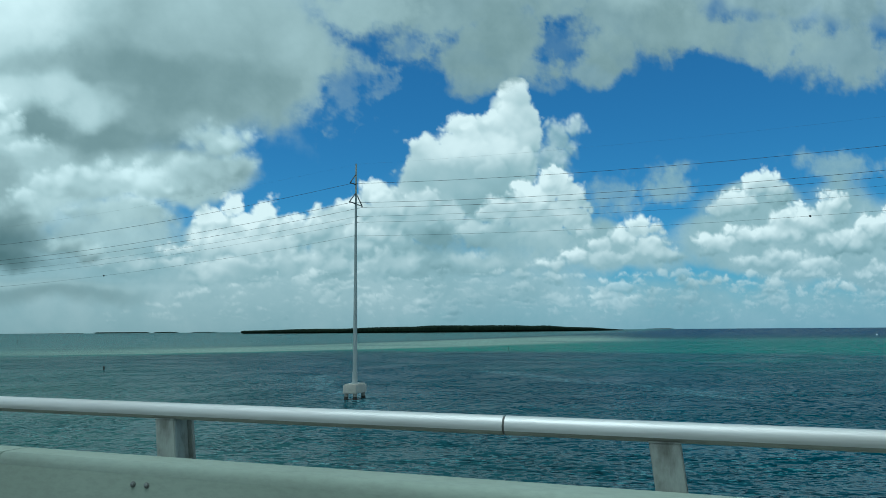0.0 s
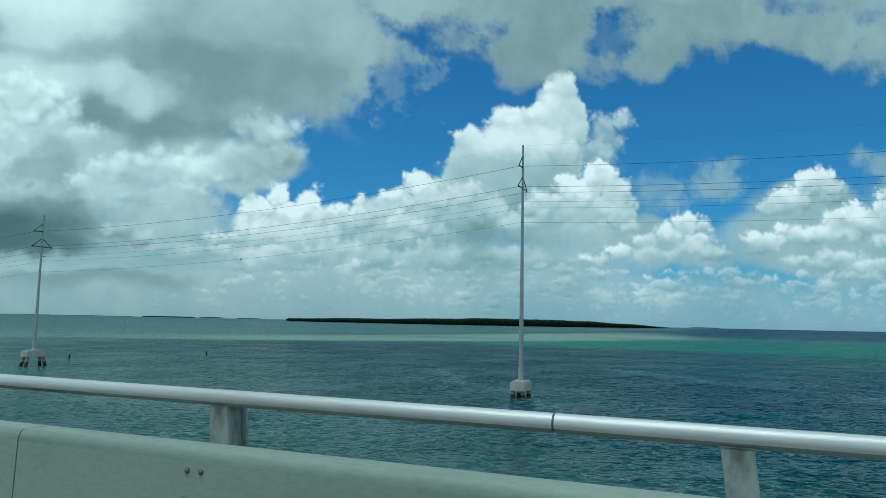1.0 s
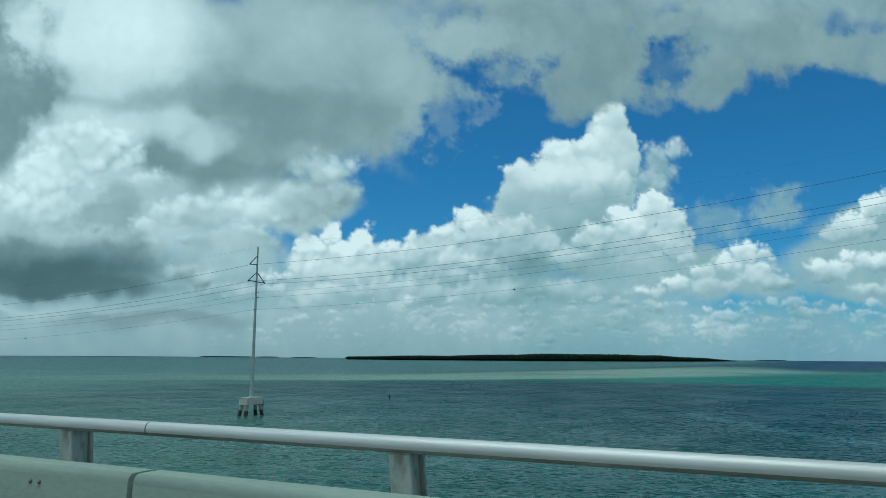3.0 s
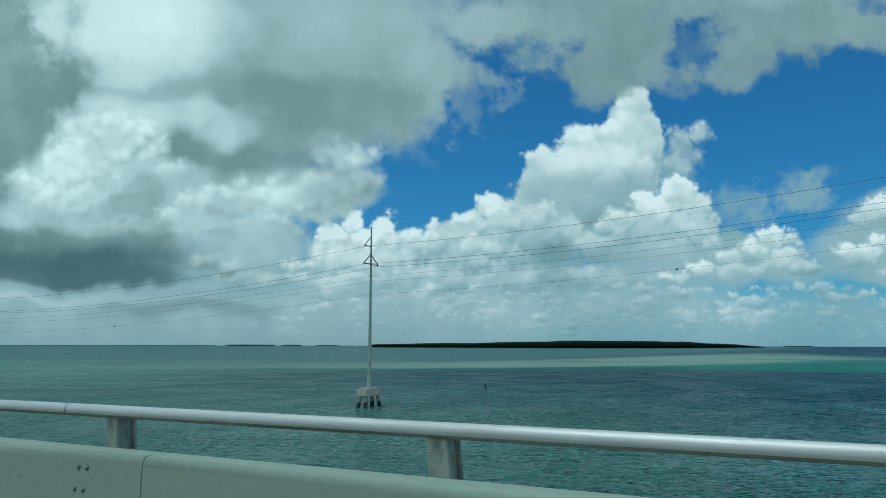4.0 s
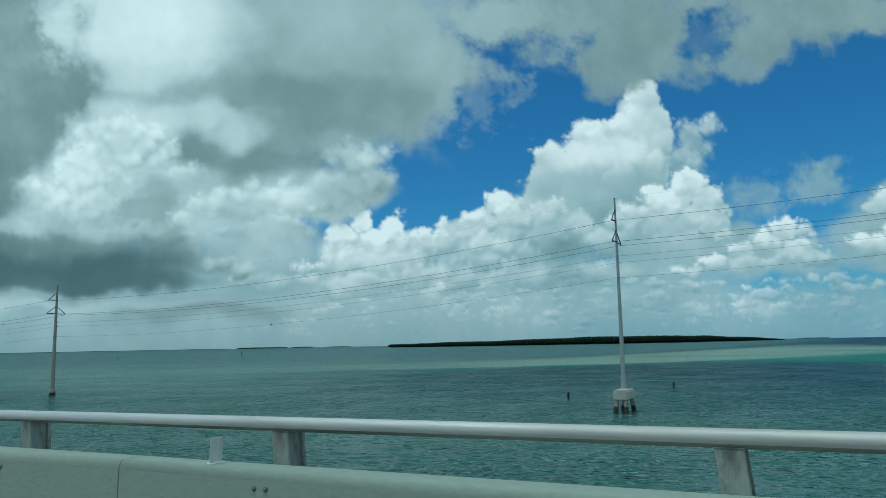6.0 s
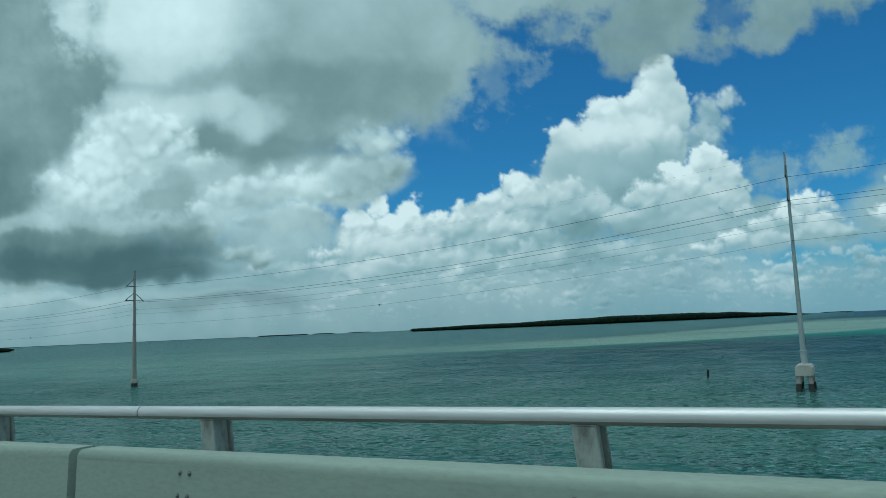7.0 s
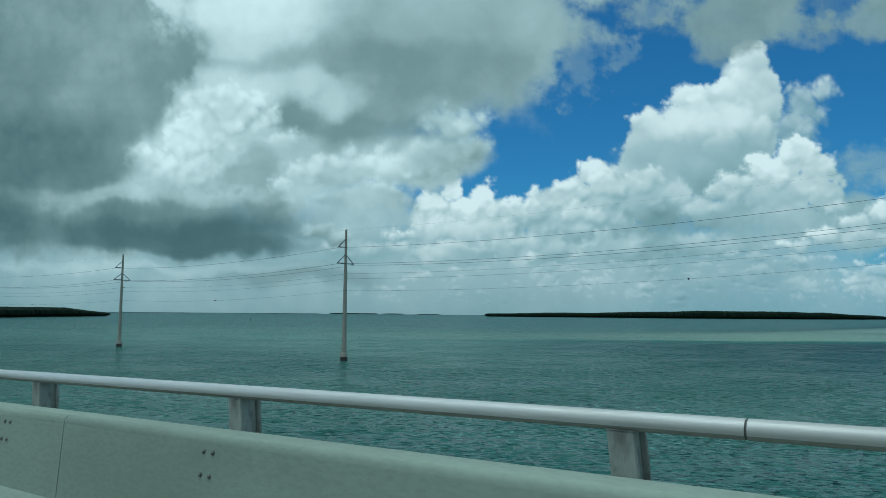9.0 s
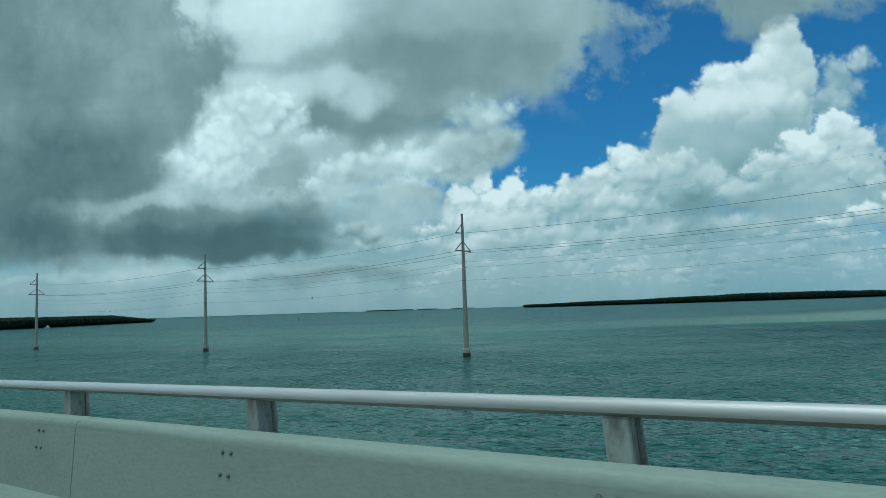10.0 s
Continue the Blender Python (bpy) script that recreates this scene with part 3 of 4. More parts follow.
# fair-weather clouds to its right, with grey bodies
for body in ((1345, 470, 140, 44), (1610, 368, 90, 44), (1700, 430, 210, 50), (1900, 420, 200, 90), (1690, 488, 160, 24), (1920, 490, 200, 34)):
    far_sky.soft(*body, 0.61, 0.92, 0.3, 0.5)
far_sky.heap(((1388, 420, 34, 26, 1.0, 0.8), (1418, 420, 20, 18, 0.95, 0.8), (1360, 438, 40, 26, 1.02, 0.8), (1310, 455, 40, 22, 1.0, 0.78), (1262, 476, 40, 20, 1.02, 0.8), (1220, 492, 40, 16, 1.0, 0.8),
              (1330, 482, 70, 20, 0.82, 0.64), (1410, 456, 46, 28, 0.9, 0.7), (1445, 470, 44, 20, 0.8, 0.64), (1290, 430, 26, 14, 0.8, 0.68)))
far_sky.heap(((1640, 328, 44, 32, 0.98, 0.74), (1590, 372, 60, 32, 0.9, 0.66), (1545, 385, 30, 18, 0.85, 0.68), (1680, 352, 40, 30, 0.85, 0.66)))
far_sky.heap(((1800, 378, 52, 36, 1.0, 0.74), (1735, 402, 90, 36, 0.98, 0.68), (1660, 430, 110, 26, 0.96, 0.68), (1550, 450, 60, 22, 1.0, 0.72), (1840, 440, 90, 34, 0.95, 0.65), (1960, 415, 110, 46, 0.95, 0.65),
              (2080, 360, 90, 60, 0.95, 0.65)))
far_sky.heap(((1640, 484, 80, 18, 0.9, 0.66), (1770, 492, 70, 26, 0.9, 0.66), (1960, 500, 110, 26, 0.88, 0.64), (1700, 470, 70, 18, 0.84, 0.64)), firm=7)
far_sky.heap(((1515, 524, 24, 14, 0.98, 0.76), (1552, 518, 26, 14, 0.98, 0.76), (1800, 524, 30, 14, 0.92, 0.72), (1835, 530, 40, 16, 0.9, 0.7), (1680, 522, 34, 10, 0.9, 0.72)))
# small flat-based clouds towards the horizon, in receding rows
for row, low, size, count in ((0, 592, 7, 110), (1, 580, 9, 110), (2, 566, 11, 100), (3, 552, 13, 80), (4, 536, 15, 60), (5, 520, 15, 34)):
    flock = []
    for k in range(count):
        px, py = far_sky.rng.uniform(430 + 60 * row, 2180), low + far_sky.rng.uniform(-9, 9)
        for q in range(far_sky.rng.integers(2, 5)):
            s = size * far_sky.rng.uniform(0.5, 1.15)
            flock.append((px + q * size * 1.15, py - 0.3 * s, s * 1.25, s * 0.85, 0.9, 0.64))
    far_sky.heap(flock, 0.6, 3.5, 0.32, 0.64, 0.45, 3.5)
WHITE_TONES = ((0.0, (0.105, 0.16, 0.172)), (0.35, (0.19, 0.298, 0.315)), (0.6, (0.325, 0.448, 0.467)), (0.84, (0.57, 0.655, 0.655)), (1.0, (0.79, 0.845, 0.825)))
cloud_bank("cumulus_backdrop", far_sky, 4700, cloud_material("sunlit_cumulus", 2.4, 60, WHITE_TONES, haze=True),
           "white cumulus towers and hazy horizon in blue sky")

deck = CloudField(-700, 2300, -200, 600, 2.7, 2)
# pale cloud wall behind, closing the left
deck.soft(-100, 200, 750, 330, 0.76, 1.0, 0.14, 0.2, 0.12)
# the high grey sheet, lightest along its top
deck.soft(560, 345, 110, 50, 0.71, 1.0, 0.22, 0.25, 0.08, 0.1)
deck.soft(600, 120, 230, 148, 0.60, 1.0, 0.22, 0.3, 0.05, 0.12)
deck.soft(640, 20, 260, 60, 0.66, 0.8, 0.6, 0.3, 0.05)
deck.soft(770, 120, 46, 50, 0.66, 0.6, 0.6, 0.4, 0.05)
deck.soft(480, 166, 220, 26, 0.50, 0.85, 0.8, 0.2, 0.04)
deck.soft(600, 205, 150, 46, 0.53, 0.8, 0.7, 0.3, 0.05)
# the white opening
deck.soft(255, 45, 165, 92, 0.92, 0.95, 0.45, 0.35, 0.08)
deck.soft(240, 40, 110, 56, 1.0, 0.6, 0.6, 0.3, 0.06)
deck.soft(220, 140, 90, 26, 0.84, 0.6, 0.7, 0.4, 0.06)
deck.soft(230, 172, 60, 12, 0.62, 0.6, 0.8, 0.3, 0.04)
# pale fold over a dark belly
deck.soft(350, 206, 115, 14, 0.78, 0.8, 0.7, 0.3, 0.05)
deck.soft(530, 232, 100, 46, 0.53, 0.85, 0.6, 0.3, 0.05)
deck.soft(610, 238, 90, 36, 0.54, 0.7, 0.6, 0.3, 0.05)
deck.soft(475, 290, 118, 28, 0.46, 0.9, 0.6, 0.3, 0.05)
deck.soft(436, 238, 36, 28, 0.80, 0.9, 0.6, 0.2, 0.04)
deck.soft(352, 258, 54, 30, 0.47, 0.92, 0.55, 0.4, 0.06, 0.2)
deck.soft(205, 218, 100, 36, 0.90, 0.9, 0.6, 0.35, 0.08, 0.1)
# sunlit heaps in the gap
deck.heap(((210, 268, 88, 64, 0.98, 0.88), (262, 246, 44, 30, 1.0, 0.9), (296, 268, 30, 24, 0.98, 0.86), (150, 300, 64, 54, 0.94, 0.84), (330, 312, 40, 22, 0.9, 0.8), (120, 366, 90, 38, 0.88, 0.78),
           (60, 345, 60, 36, 0.84, 0.74), (190, 384, 64, 30, 0.86, 0.76), (110, 262, 30, 34, 0.84, 0.76)), lobes=0.8, relief=0.17, firm=8)
deck.soft(268, 342, 34, 30, 0.60, 0.85, 0.4, 0.45, 0.05, 0.3)
deck.soft(252, 376, 40, 28, 0.59, 0.85, 0.35, 0.45, 0.05, 0.3)
deck.soft(330, 330, 36, 20, 0.70, 0.6, 0.6, 0.4, 0.05)
deck.heap(((322, 388, 26, 26, 0.96, 0.84), (348, 370, 34, 24, 0.92, 0.82), (425, 366, 90, 38, 0.86, 0.76), (520, 362, 80, 38, 0.84, 0.74), (480, 408, 100, 34, 0.80, 0.7), (572, 370, 42, 24, 0.8, 0.72),
           (300, 420, 60, 18, 0.86, 0.76)), lobes=0.7, relief=0.17, firm=9)
deck.soft(560, 318, 90, 14, 0.56, 0.5, 0.8, 0.3, 0.04)
deck.heap(((632, 290, 56, 38, 0.80, 0.74), (600, 280, 40, 26, 0.80, 0.74), (668, 328, 42, 32, 0.80, 0.72), (650, 352, 40, 20, 0.8, 0.72), (585, 338, 60, 38, 0.80, 0.7), (676, 276, 22, 18, 0.84, 0.76)),
          lobes=0.6, relief=0.14, firm=12)
deck.soft(596, 262, 60, 16, 0.66, 0.5, 0.8, 0.3, 0.05)
deck.soft(600, 330, 60, 16, 0.66, 0.45, 0.8, 0.3, 0.05)
deck.soft(440, 450, 110, 36, 0.71, 0.85, 0.4, 0.4, 0.1, 0.2)
deck.soft(470, 430, 48, 26, 0.72, 0.7, 0.5, 0.4, 0.1, 0.2)
deck.heap(((425, 482, 30, 14, 0.84, 0.74), (390, 470, 40, 20, 0.78, 0.7)), lobes=0.6, relief=0.2, firm=8)
# dark overcast far over the bay
deck.soft(-270, 150, 380, 330, 0.47, 1.0, 0.14, 0.25, 0.10)
deck.soft(-60, 130, 172, 205, 0.53, 0.97, 0.14, 0.3, 0.08, 0.22)
deck.soft(20, 235, 66, 66, 0.50, 0.8, 0.4, 0.4, 0.06, 0.3)
deck.soft(-210, 350, 220, 90, 0.32, 0.85, 0.6, 0.4)
deck.soft(-190, 190, 130, 60, 0.40, 0.5, 0.8, 0.4)
deck.soft(10, 412, 120, 20, 0.74, 0.7, 0.6, 0.5, 0.1, 0.2)
deck.soft(-120, 408, 120, 16, 0.60, 0.6, 0.7, 0.4)
# rain base with a flat underside
deck.soft(110, 476, 235, 40, 0.36, 0.9, 0.6, 0.35, 0.06)
deck.soft(-200, 472, 250, 46, 0.34, 0.9, 0.5, 0.35)
deck.soft(-490, 440, 260, 70, 0.32, 0.9, 0.5, 0.3)
deck.soft(150, 450, 190, 32, 0.38, 0.75, 0.7, 0.35, 0.06)
deck.soft(120, 478, 190, 26, 0.18, 0.85, 0.75, 0.35, 0.06)
deck.soft(225, 504, 130, 15, 0.23, 0.85, 0.55, 0.15, 0.05)
deck.soft(60, 500, 170, 14, 0.25, 0.8, 0.5, 0.12, 0.05)
deck.soft(40, 432, 70, 14, 0.34, 0.6, 0.6, 0.4)
deck.soft(345, 553, 120, 16, 0.46, 0.7, 0.9, 0.2, 0.05)
deck.soft(40, 540, 400, 7, 0.80, 0.45, 0.8, 0.3)
# torn sheet along the top
for torn in ((1000, 15, 200, 78, 0.55, 0.96), (866, 38, 100, 40, 0.62, 0.96), (1110, 104, 94, 60, 0.53, 0.93), (1086, 164, 42, 30, 0.54, 0.85), (1178, 122, 58, 28, 0.55, 0.85), (1150, 60, 60, 60, 0.54, 0.9),
             (1400, 26, 165, 66, 0.52, 0.94), (1312, 124, 46, 28, 0.56, 0.85), (1345, 88, 60, 36, 0.52, 0.9), (1262, 14, 50, 22, 0.55, 0.9), (1500, 40, 90, 48, 0.55, 0.9), (1640, 50, 130, 48, 0.57, 0.85), (1830, 60, 170, 56, 0.58, 0.88)):
    deck.soft(*torn, 0.34, 0.4, 0.05, 0.34)
for wisp in ((806, 112, 40, 44, 0.64, 0.6), (798, 190, 24, 46, 0.64, 0.6), (846, 124, 40, 18, 0.63, 0.45), (884, 140, 30, 10, 0.62, 0.4), (1245, 72, 60, 30, 0.55, 0.2), (960, 100, 40, 16, 0.58, 0.4), (1090, 130, 40, 20, 0.5, 0.3), (1200, 150, 40, 12, 0.56, 0.5)):
    deck.soft(*wisp, 0.55, 0.4, 0.05, 0.75)
deck.soft(856, 172, 46, 46, 0.63, 0.3, 0.5, 0.3, 0.05, 1.3)
deck.soft(1500, -120, 1300, 125, 0.6, 0.9, 0.25, 0.4)
GREY_TONES = ((0.0, (0.058, 0.105, 0.112)), (0.25, (0.090, 0.156, 0.162)), (0.5, (0.215, 0.300, 0.304)), (0.72, (0.440, 0.550, 0.550)), (1.0, (0.76, 0.86, 0.85)))
cloud_bank("overcast_backdrop", deck, 2900, cloud_material("grey_overcast", 1.5, 34, GREY_TONES),
           "grey overcast cloud sheet with dark rain bases")

# ---- water
bm = bmesh.new()
bmesh.ops.create_grid(bm, x_segments=24, y_segments=24, size=5600)
solid("water", bm, M_WATER, "teal shallow sea water with pale shoals and wind chop shaded in colour", "water", "structure")


# ---- bridge
TOP, FRONT, BACK = 0.8105, 2.86, 3.06
RAKE = 0.10


def road_z(x):
    return 9.832 - 0.0032349 * x - 5.79459e-5 * x * x


def sweep(bm, outline, x0, x1, step=2.5, rake=0.0):
    """Extrudes a closed (y, z above road) outline along the bridge's vertical curve; rake slants its ends."""
    n = max(2, int(abs(x1 - x0) / step) + 1)
    rings = [[bm.verts.new((x + rake * (TOP - z), y, road_z(x) + z)) for y, z in outline] for x in np.linspace(x0, x1, n).tolist()]
    k = len(outline)
    for q, s in zip(rings, rings[1:]):
        for i in range(k):
            bm.faces.new((q[i], q[(i + 1) % k], s[(i + 1) % k], s[i]))
    bm.faces.new(rings[0][::-1])
    bm.faces.new(rings[-1])


WEST, EAST, JOINT = -265.0, 22.0, 29.85
bm = bmesh.new()
sweep(bm, ((-9.0, -0.02), (3.8, -0.02), (3.8, -0.3), (2.2, -0.5), (1.2, -1.6), (-6.4, -1.6), (-7.4, -0.5), (-9.0, -0.3)), WEST, EAST, 5)
solid("bridge_deck", bm, M_DECK, "grey concrete bridge deck over the water", "bridge deck", "structure")
bm = bmesh.new()
sweep(bm, ((-8.6, -0.015), (2.55, -0.015), (2.55, 0.0), (-8.6, 0.0)), WEST, EAST, 5)
solid("road", bm, M_ROAD, "dark asphalt road surface on the bridge", "road", "structure")
k = 0
while -11.0 - JOINT * k > WEST:
    x = -11.0 - JOINT * k
    bm = bmesh.new()
    block(bm, x - 0.9, x + 0.9, -6.6, 1.4, road_z(x) - 2.8, road_z(x) - 1.59, 0.05)
    for y in (-5.2, 0.0):
        tube(bm, ((x, y, -4), (x, y, road_z(x) - 2.75)), 0.6, 16)
    solid("bridge_pier", bm, M_DECK, "plain concrete pier with cap under the deck", "pier", "structure")
    k += 1

OUTLINE = ((2.64, 0.0), (2.64, 0.075), (2.775, 0.255), (FRONT - 0.01, TOP - 0.055), (FRONT - 0.003, TOP - 0.031), (FRONT + 0.008, TOP - 0.014), (FRONT + 0.021, TOP - 0.005), (FRONT + 0.038, TOP),
           (BACK - 0.02, TOP), (BACK, TOP - 0.02), (BACK, -0.02), (2.69, -0.02))


def half_gap(k):
    """Half the width of a parapet joint: open expansion joints at every fourth, one wider, the rest sawn."""
    return (0.046 if k == 24 else 0.022) if k % 4 == 0 else 0.005


first, quarter = -11.0 + 4 * JOINT / 4, JOINT / 4


def joint_x(k):
    """Where the parapet's joint k stands; the spans past the tenth are set a little east."""
    return first - k * quarter + (0.0 if k < 10 else 0.3 if k == 18 else 0.14)


k = 0
while True:
    a, b = joint_x(k), joint_x(k + 1)
    if b < WEST:
        break
    wide_a, wide_b = half_gap(k), half_gap(k + 1)
    bm = bmesh.new()
    sweep(bm, OUTLINE, a - wide_a, b + wide_b, rake=1.6 * RAKE)
    bm.normal_update()
    for f in bm.faces:
        f.smooth = 0.2 < abs(f.normal.z) < 0.99 and f.calc_center_median().z > road_z(f.calc_center_median().x) + 0.6
    sec = solid("parapet", bm, M_CONC, "weathered grey-green concrete bridge parapet section", "parapet", "structure", "parapet sections")
    if k + 1 != 24:
        inset = 0.09 if (k + 1) % 4 == 0 else 0.02
        bm = bmesh.new()
        sweep(bm, [(y + (0.0 if z < 0.05 else inset if y < 2.95 else -0.02), z - (inset if z > 0.5 else 0)) for y, z in OUTLINE], b + wide_b, b - wide_b, 0.1, 1.6 * RAKE)
        part("joint_filler", bm, M_JOINT, sec, "black joint filler")
    k += 1

# rail tube in sections, butted with an inner sleeve
RAIL_Y, RAIL_R = 3.10, 0.0445
RAIL_Z = 1.0725 - RAIL_R
# an extruded section: a half-round cap over a rounded underside, whose darker colour holds shade as well as stains
RAIL_SECTION = [(RAIL_R * math.cos(a), RAIL_R * math.sin(a)) for a in np.radians(np.arange(-22, 203, 14)).tolist()]
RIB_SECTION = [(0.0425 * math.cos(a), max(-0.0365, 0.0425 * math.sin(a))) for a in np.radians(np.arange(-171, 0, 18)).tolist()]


def extrude(bm, section, xs, scale=1.0):
    """A closed (y, z) section about the rail's axis, drawn along the rail."""
    rings = [[bm.verts.new((x, RAIL_Y + y * scale, road_z(x) + RAIL_Z + z * scale)) for y, z in section] for x in xs]
    for q, w in zip(rings, rings[1:]):
        for i in range(len(q)):
            bm.faces.new((q[i], q[i - 1], w[i - 1], w[i]))
    bm.faces.new(rings[0])
    bm.faces.new(rings[-1][::-1])


SPLICES = (11.3, -0.84, -11.94, -23.0, -35.32, -41.18, -53.41, -64.51, -70.7, -82.5, -94.0, -100.3, -112.56, -123.8, -130.1,
           -143.97, -152.33, -159.72, -172.01, -183.13, -189.26, -200.35, -211.33, -218.83, -230.2, -241.4, -248.6, -260.0)
for a, b in zip(SPLICES, SPLICES[1:]):
    rail = holder("rail_section", (0, 0, 0), "brushed aluminium tube rail section on top of the parapet", "rail", "bridge rail sections")
    xs = np.linspace(a - 0.005, b + 0.005, int((a - b) / 1.2) + 2).tolist()
    bm = bmesh.new()
    extrude(bm, RAIL_SECTION, xs)
    part("cap", bm, M_ALU, rail, smooth=True).data.set_sharp_from_angle(angle=radians(25))
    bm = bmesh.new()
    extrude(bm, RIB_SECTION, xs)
    part("underside", bm, M_RIB_SHADE, rail, "olive-grey underside, stained and painted darker for shade", True)
    bm = bmesh.new()
    extrude(bm, RAIL_SECTION, (b + 0.05, b - 0.05), 0.92)
    extrude(bm, RIB_SECTION, (b + 0.05, b - 0.05), 0.92)
    part("sleeve", bm, M_SLEEVE, rail, "dark inner splice sleeve", True)


def rail_post():
    """A cast H-section post bolted through the parapet's back, with a saddle under the tube."""
    post = holder("rail_post", (0, 0, 0), "cast aluminium rail post, stained, bolted behind the parapet", "post", "bridge rail posts")
    y0, y1 = BACK + 0.003, BACK + 0.165
    top = RAIL_Z - 0.0375

    def raked(name, *box):
        bm = bmesh.new()
        block(bm, *box)
        for v in bm.verts:
            v.co.x += RAKE * (top - v.co.z)
        part(name, bm, M_POST, post)
    raked("front_flange", -0.060, 0.060, y0, y0 + 0.022, 0.46, top, 0.004)
    raked("back_flange", -0.056, 0.056, y1 - 0.022, y1, 0.46, top, 0.004)
    raked("web", -0.030, 0.030, y0 + 0.0225, y1 - 0.0225, 0.46, top, 0.003)
    raked("saddle", -0.064, 0.064, y0 - 0.001, y1 + 0.001, top + 0.0005, top + 0.006, 0.002)
    for z in (TOP - 0.098, TOP - 0.226):
        for x in (0.020, 0.102):
            yf = 2.775 + (FRONT - 0.006 - 2.775) * (z - 0.255) / (TOP - 0.03 - 0.255)
            bm = bmesh.new()
            lathe(bm, ((0.0155, 0.0), (0.0155, 0.003), (0.011, 0.0035), (0.011, 0.010), (0.006, 0.0135), (0.002, 0.0145)), 10)
            bmesh.ops.transform(bm, matrix=pose(x, yf + 0.001, z, 90), verts=bm.verts)
            part("bolt", bm, M_BOLT, post, smooth=True)
    return post


POST_X = [-0.18 - 2.4565 * k for k in range(-3, 41)] + [-99.83 - 2.4515 * k for k in range(17)] + [-141.86 - 2.4577 * k for k in range(46)]
proto = rail_post()
proto.matrix_world = Matrix.Translation((POST_X[0], 0, road_z(POST_X[0])))
for x in POST_X[1:]:
    copy_thing(proto, Matrix.Translation((x, 0, road_z(x))))


def delineator(x, lean):
    at = holder("delineator", (x, FRONT + 0.1, road_z(x) + TOP), "small white reflector tab on a bent foot on the parapet", "reflector", "parapet delineators")
    at.matrix_world = at.matrix_world @ pose(0, 0, 0, 0, lean, 0)
    bm = bmesh.new()
    block(bm, -0.003, 0.003, -0.048, 0.048, 0.004, 0.148, 0.001)
    part("tab", bm, M_WHITE, at)
    bm = bmesh.new()
    block(bm, -0.03, 0.03, -0.054, 0.054, -0.002, 0.006, 0.001)
    part("foot", bm, M_WHITE, at, "scuffed pale foot plate")


for x, lean in ((-15.13, -4), (-39.37, 3), (-63.87, -8), (-88.2, 2), (-112.52, -7), (-137.0, 3), (-161.59, -9), (-186.13, -10), (-210.63, 5)):
    delineator(x, lean)


def flange_bolts(parent, at, ring, z, count, size):
    for k in range(count):
        a = math.tau * (k + 0.5) / count
        bm = bmesh.new()
        lathe(bm, ((size, 0.0), (size, size * 1.1), (size * 0.6, size * 1.15), (size * 0.6, size * 1.9)), 6, (at[0] + ring * math.cos(a), at[1] + ring * math.sin(a), z))
        part("bolt", bm, M_BLUE, parent)


def air_valve(x, y):
    """A combination air valve: wide domed body with a tall float canister beside it."""
    z = road_z(x)
    v = holder("air_valve", (x, y, z), "blue enamelled pipeline air valve with tall canister", "valve")
    v.scale = (0.88, 0.88, 0.955)
    bm = bmesh.new()
    tube(bm, ((0, 0, -0.02), (0, 0, 0.80)), 0.1, 20)
    part("riser", bm, M_BLUE, v, smooth=True)
    bm = bmesh.new()
    lathe(bm, ((0.175, 0.785), (0.18, 0.79), (0.18, 0.845), (0.17, 0.855), (0.11, 0.86), (0.10, 0.88), (0.115, 0.91), (0.15, 0.955), (0.16, 0.99), (0.16, 1.06), (0.185, 1.065), (0.185, 1.10), (0.15, 1.105)), 28)
    body = part("body", bm, M_BLUE, v, smooth=True)
    flange_bolts(body, (0, 0, 0), 0.15, 0.855, 8, 0.014)
    bm = bmesh.new()
    lathe(bm, ((0.172, 1.135), (0.172, 1.16), (0.158, 1.178), (0.11, 1.198), (0.05, 1.207), (0.01, 1.209)), 28)
    part("dome", bm, M_BLUE, v, "domed blue cover", True)
    bm = bmesh.new()
    lathe(bm, ((0.12, 1.104), (0.12, 1.136)), 20)
    part("screen", bm, M_BLACK, v, "dark vent gap")
    for k in range(4):
        a = math.tau * k / 4 + 0.5
        bm = bmesh.new()
        tube(bm, ((0.168 * math.cos(a), 0.168 * math.sin(a), 1.08), (0.168 * math.cos(a), 0.168 * math.sin(a), 1.205)), 0.014, 8)
        part("stud", bm, M_BLUE, v)
    bm = bmesh.new()
    lathe(bm, ((0.05, 1.03), (0.06, 1.10), (0.062, 1.115), (0.074, 1.12), (0.078, 1.33), (0.095, 1.335), (0.098, 1.34), (0.098, 1.368), (0.09, 1.374), (0.03, 1.38)), 24, (0.185, 0.03, 0))
    can = part("canister", bm, M_BLUE, v, "tall blue float canister", True)
    flange_bolts(can, (0.185, 0.03, 0), 0.082, 1.372, 6, 0.010)
    bm = bmesh.new()
    lathe(bm, ((0.03, 1.376), (0.03, 1.40), (0.018, 1.405), (0.018, 1.42)), 8, (0.19, 0.03, 0))
    part("plug", bm, M_BLUE, can, "blue hex plug")
    bm = bmesh.new()
    tube(bm, ((0.0, 0, 1.0), (0.185, 0.03, 1.0), (0.185, 0.03, 1.05)), 0.045, 14)
    part("elbow", bm, M_BLUE, v, smooth=True)
    bm = bmesh.new()
    tube(bm, ((0.2, 0.0, 0.97), (0.235, -0.01, 0.94), (0.26, -0.02, 0.79)), 0.016, 8)
    part("lever", bm, M_BRONZE, v, "weathered shut-off lever")


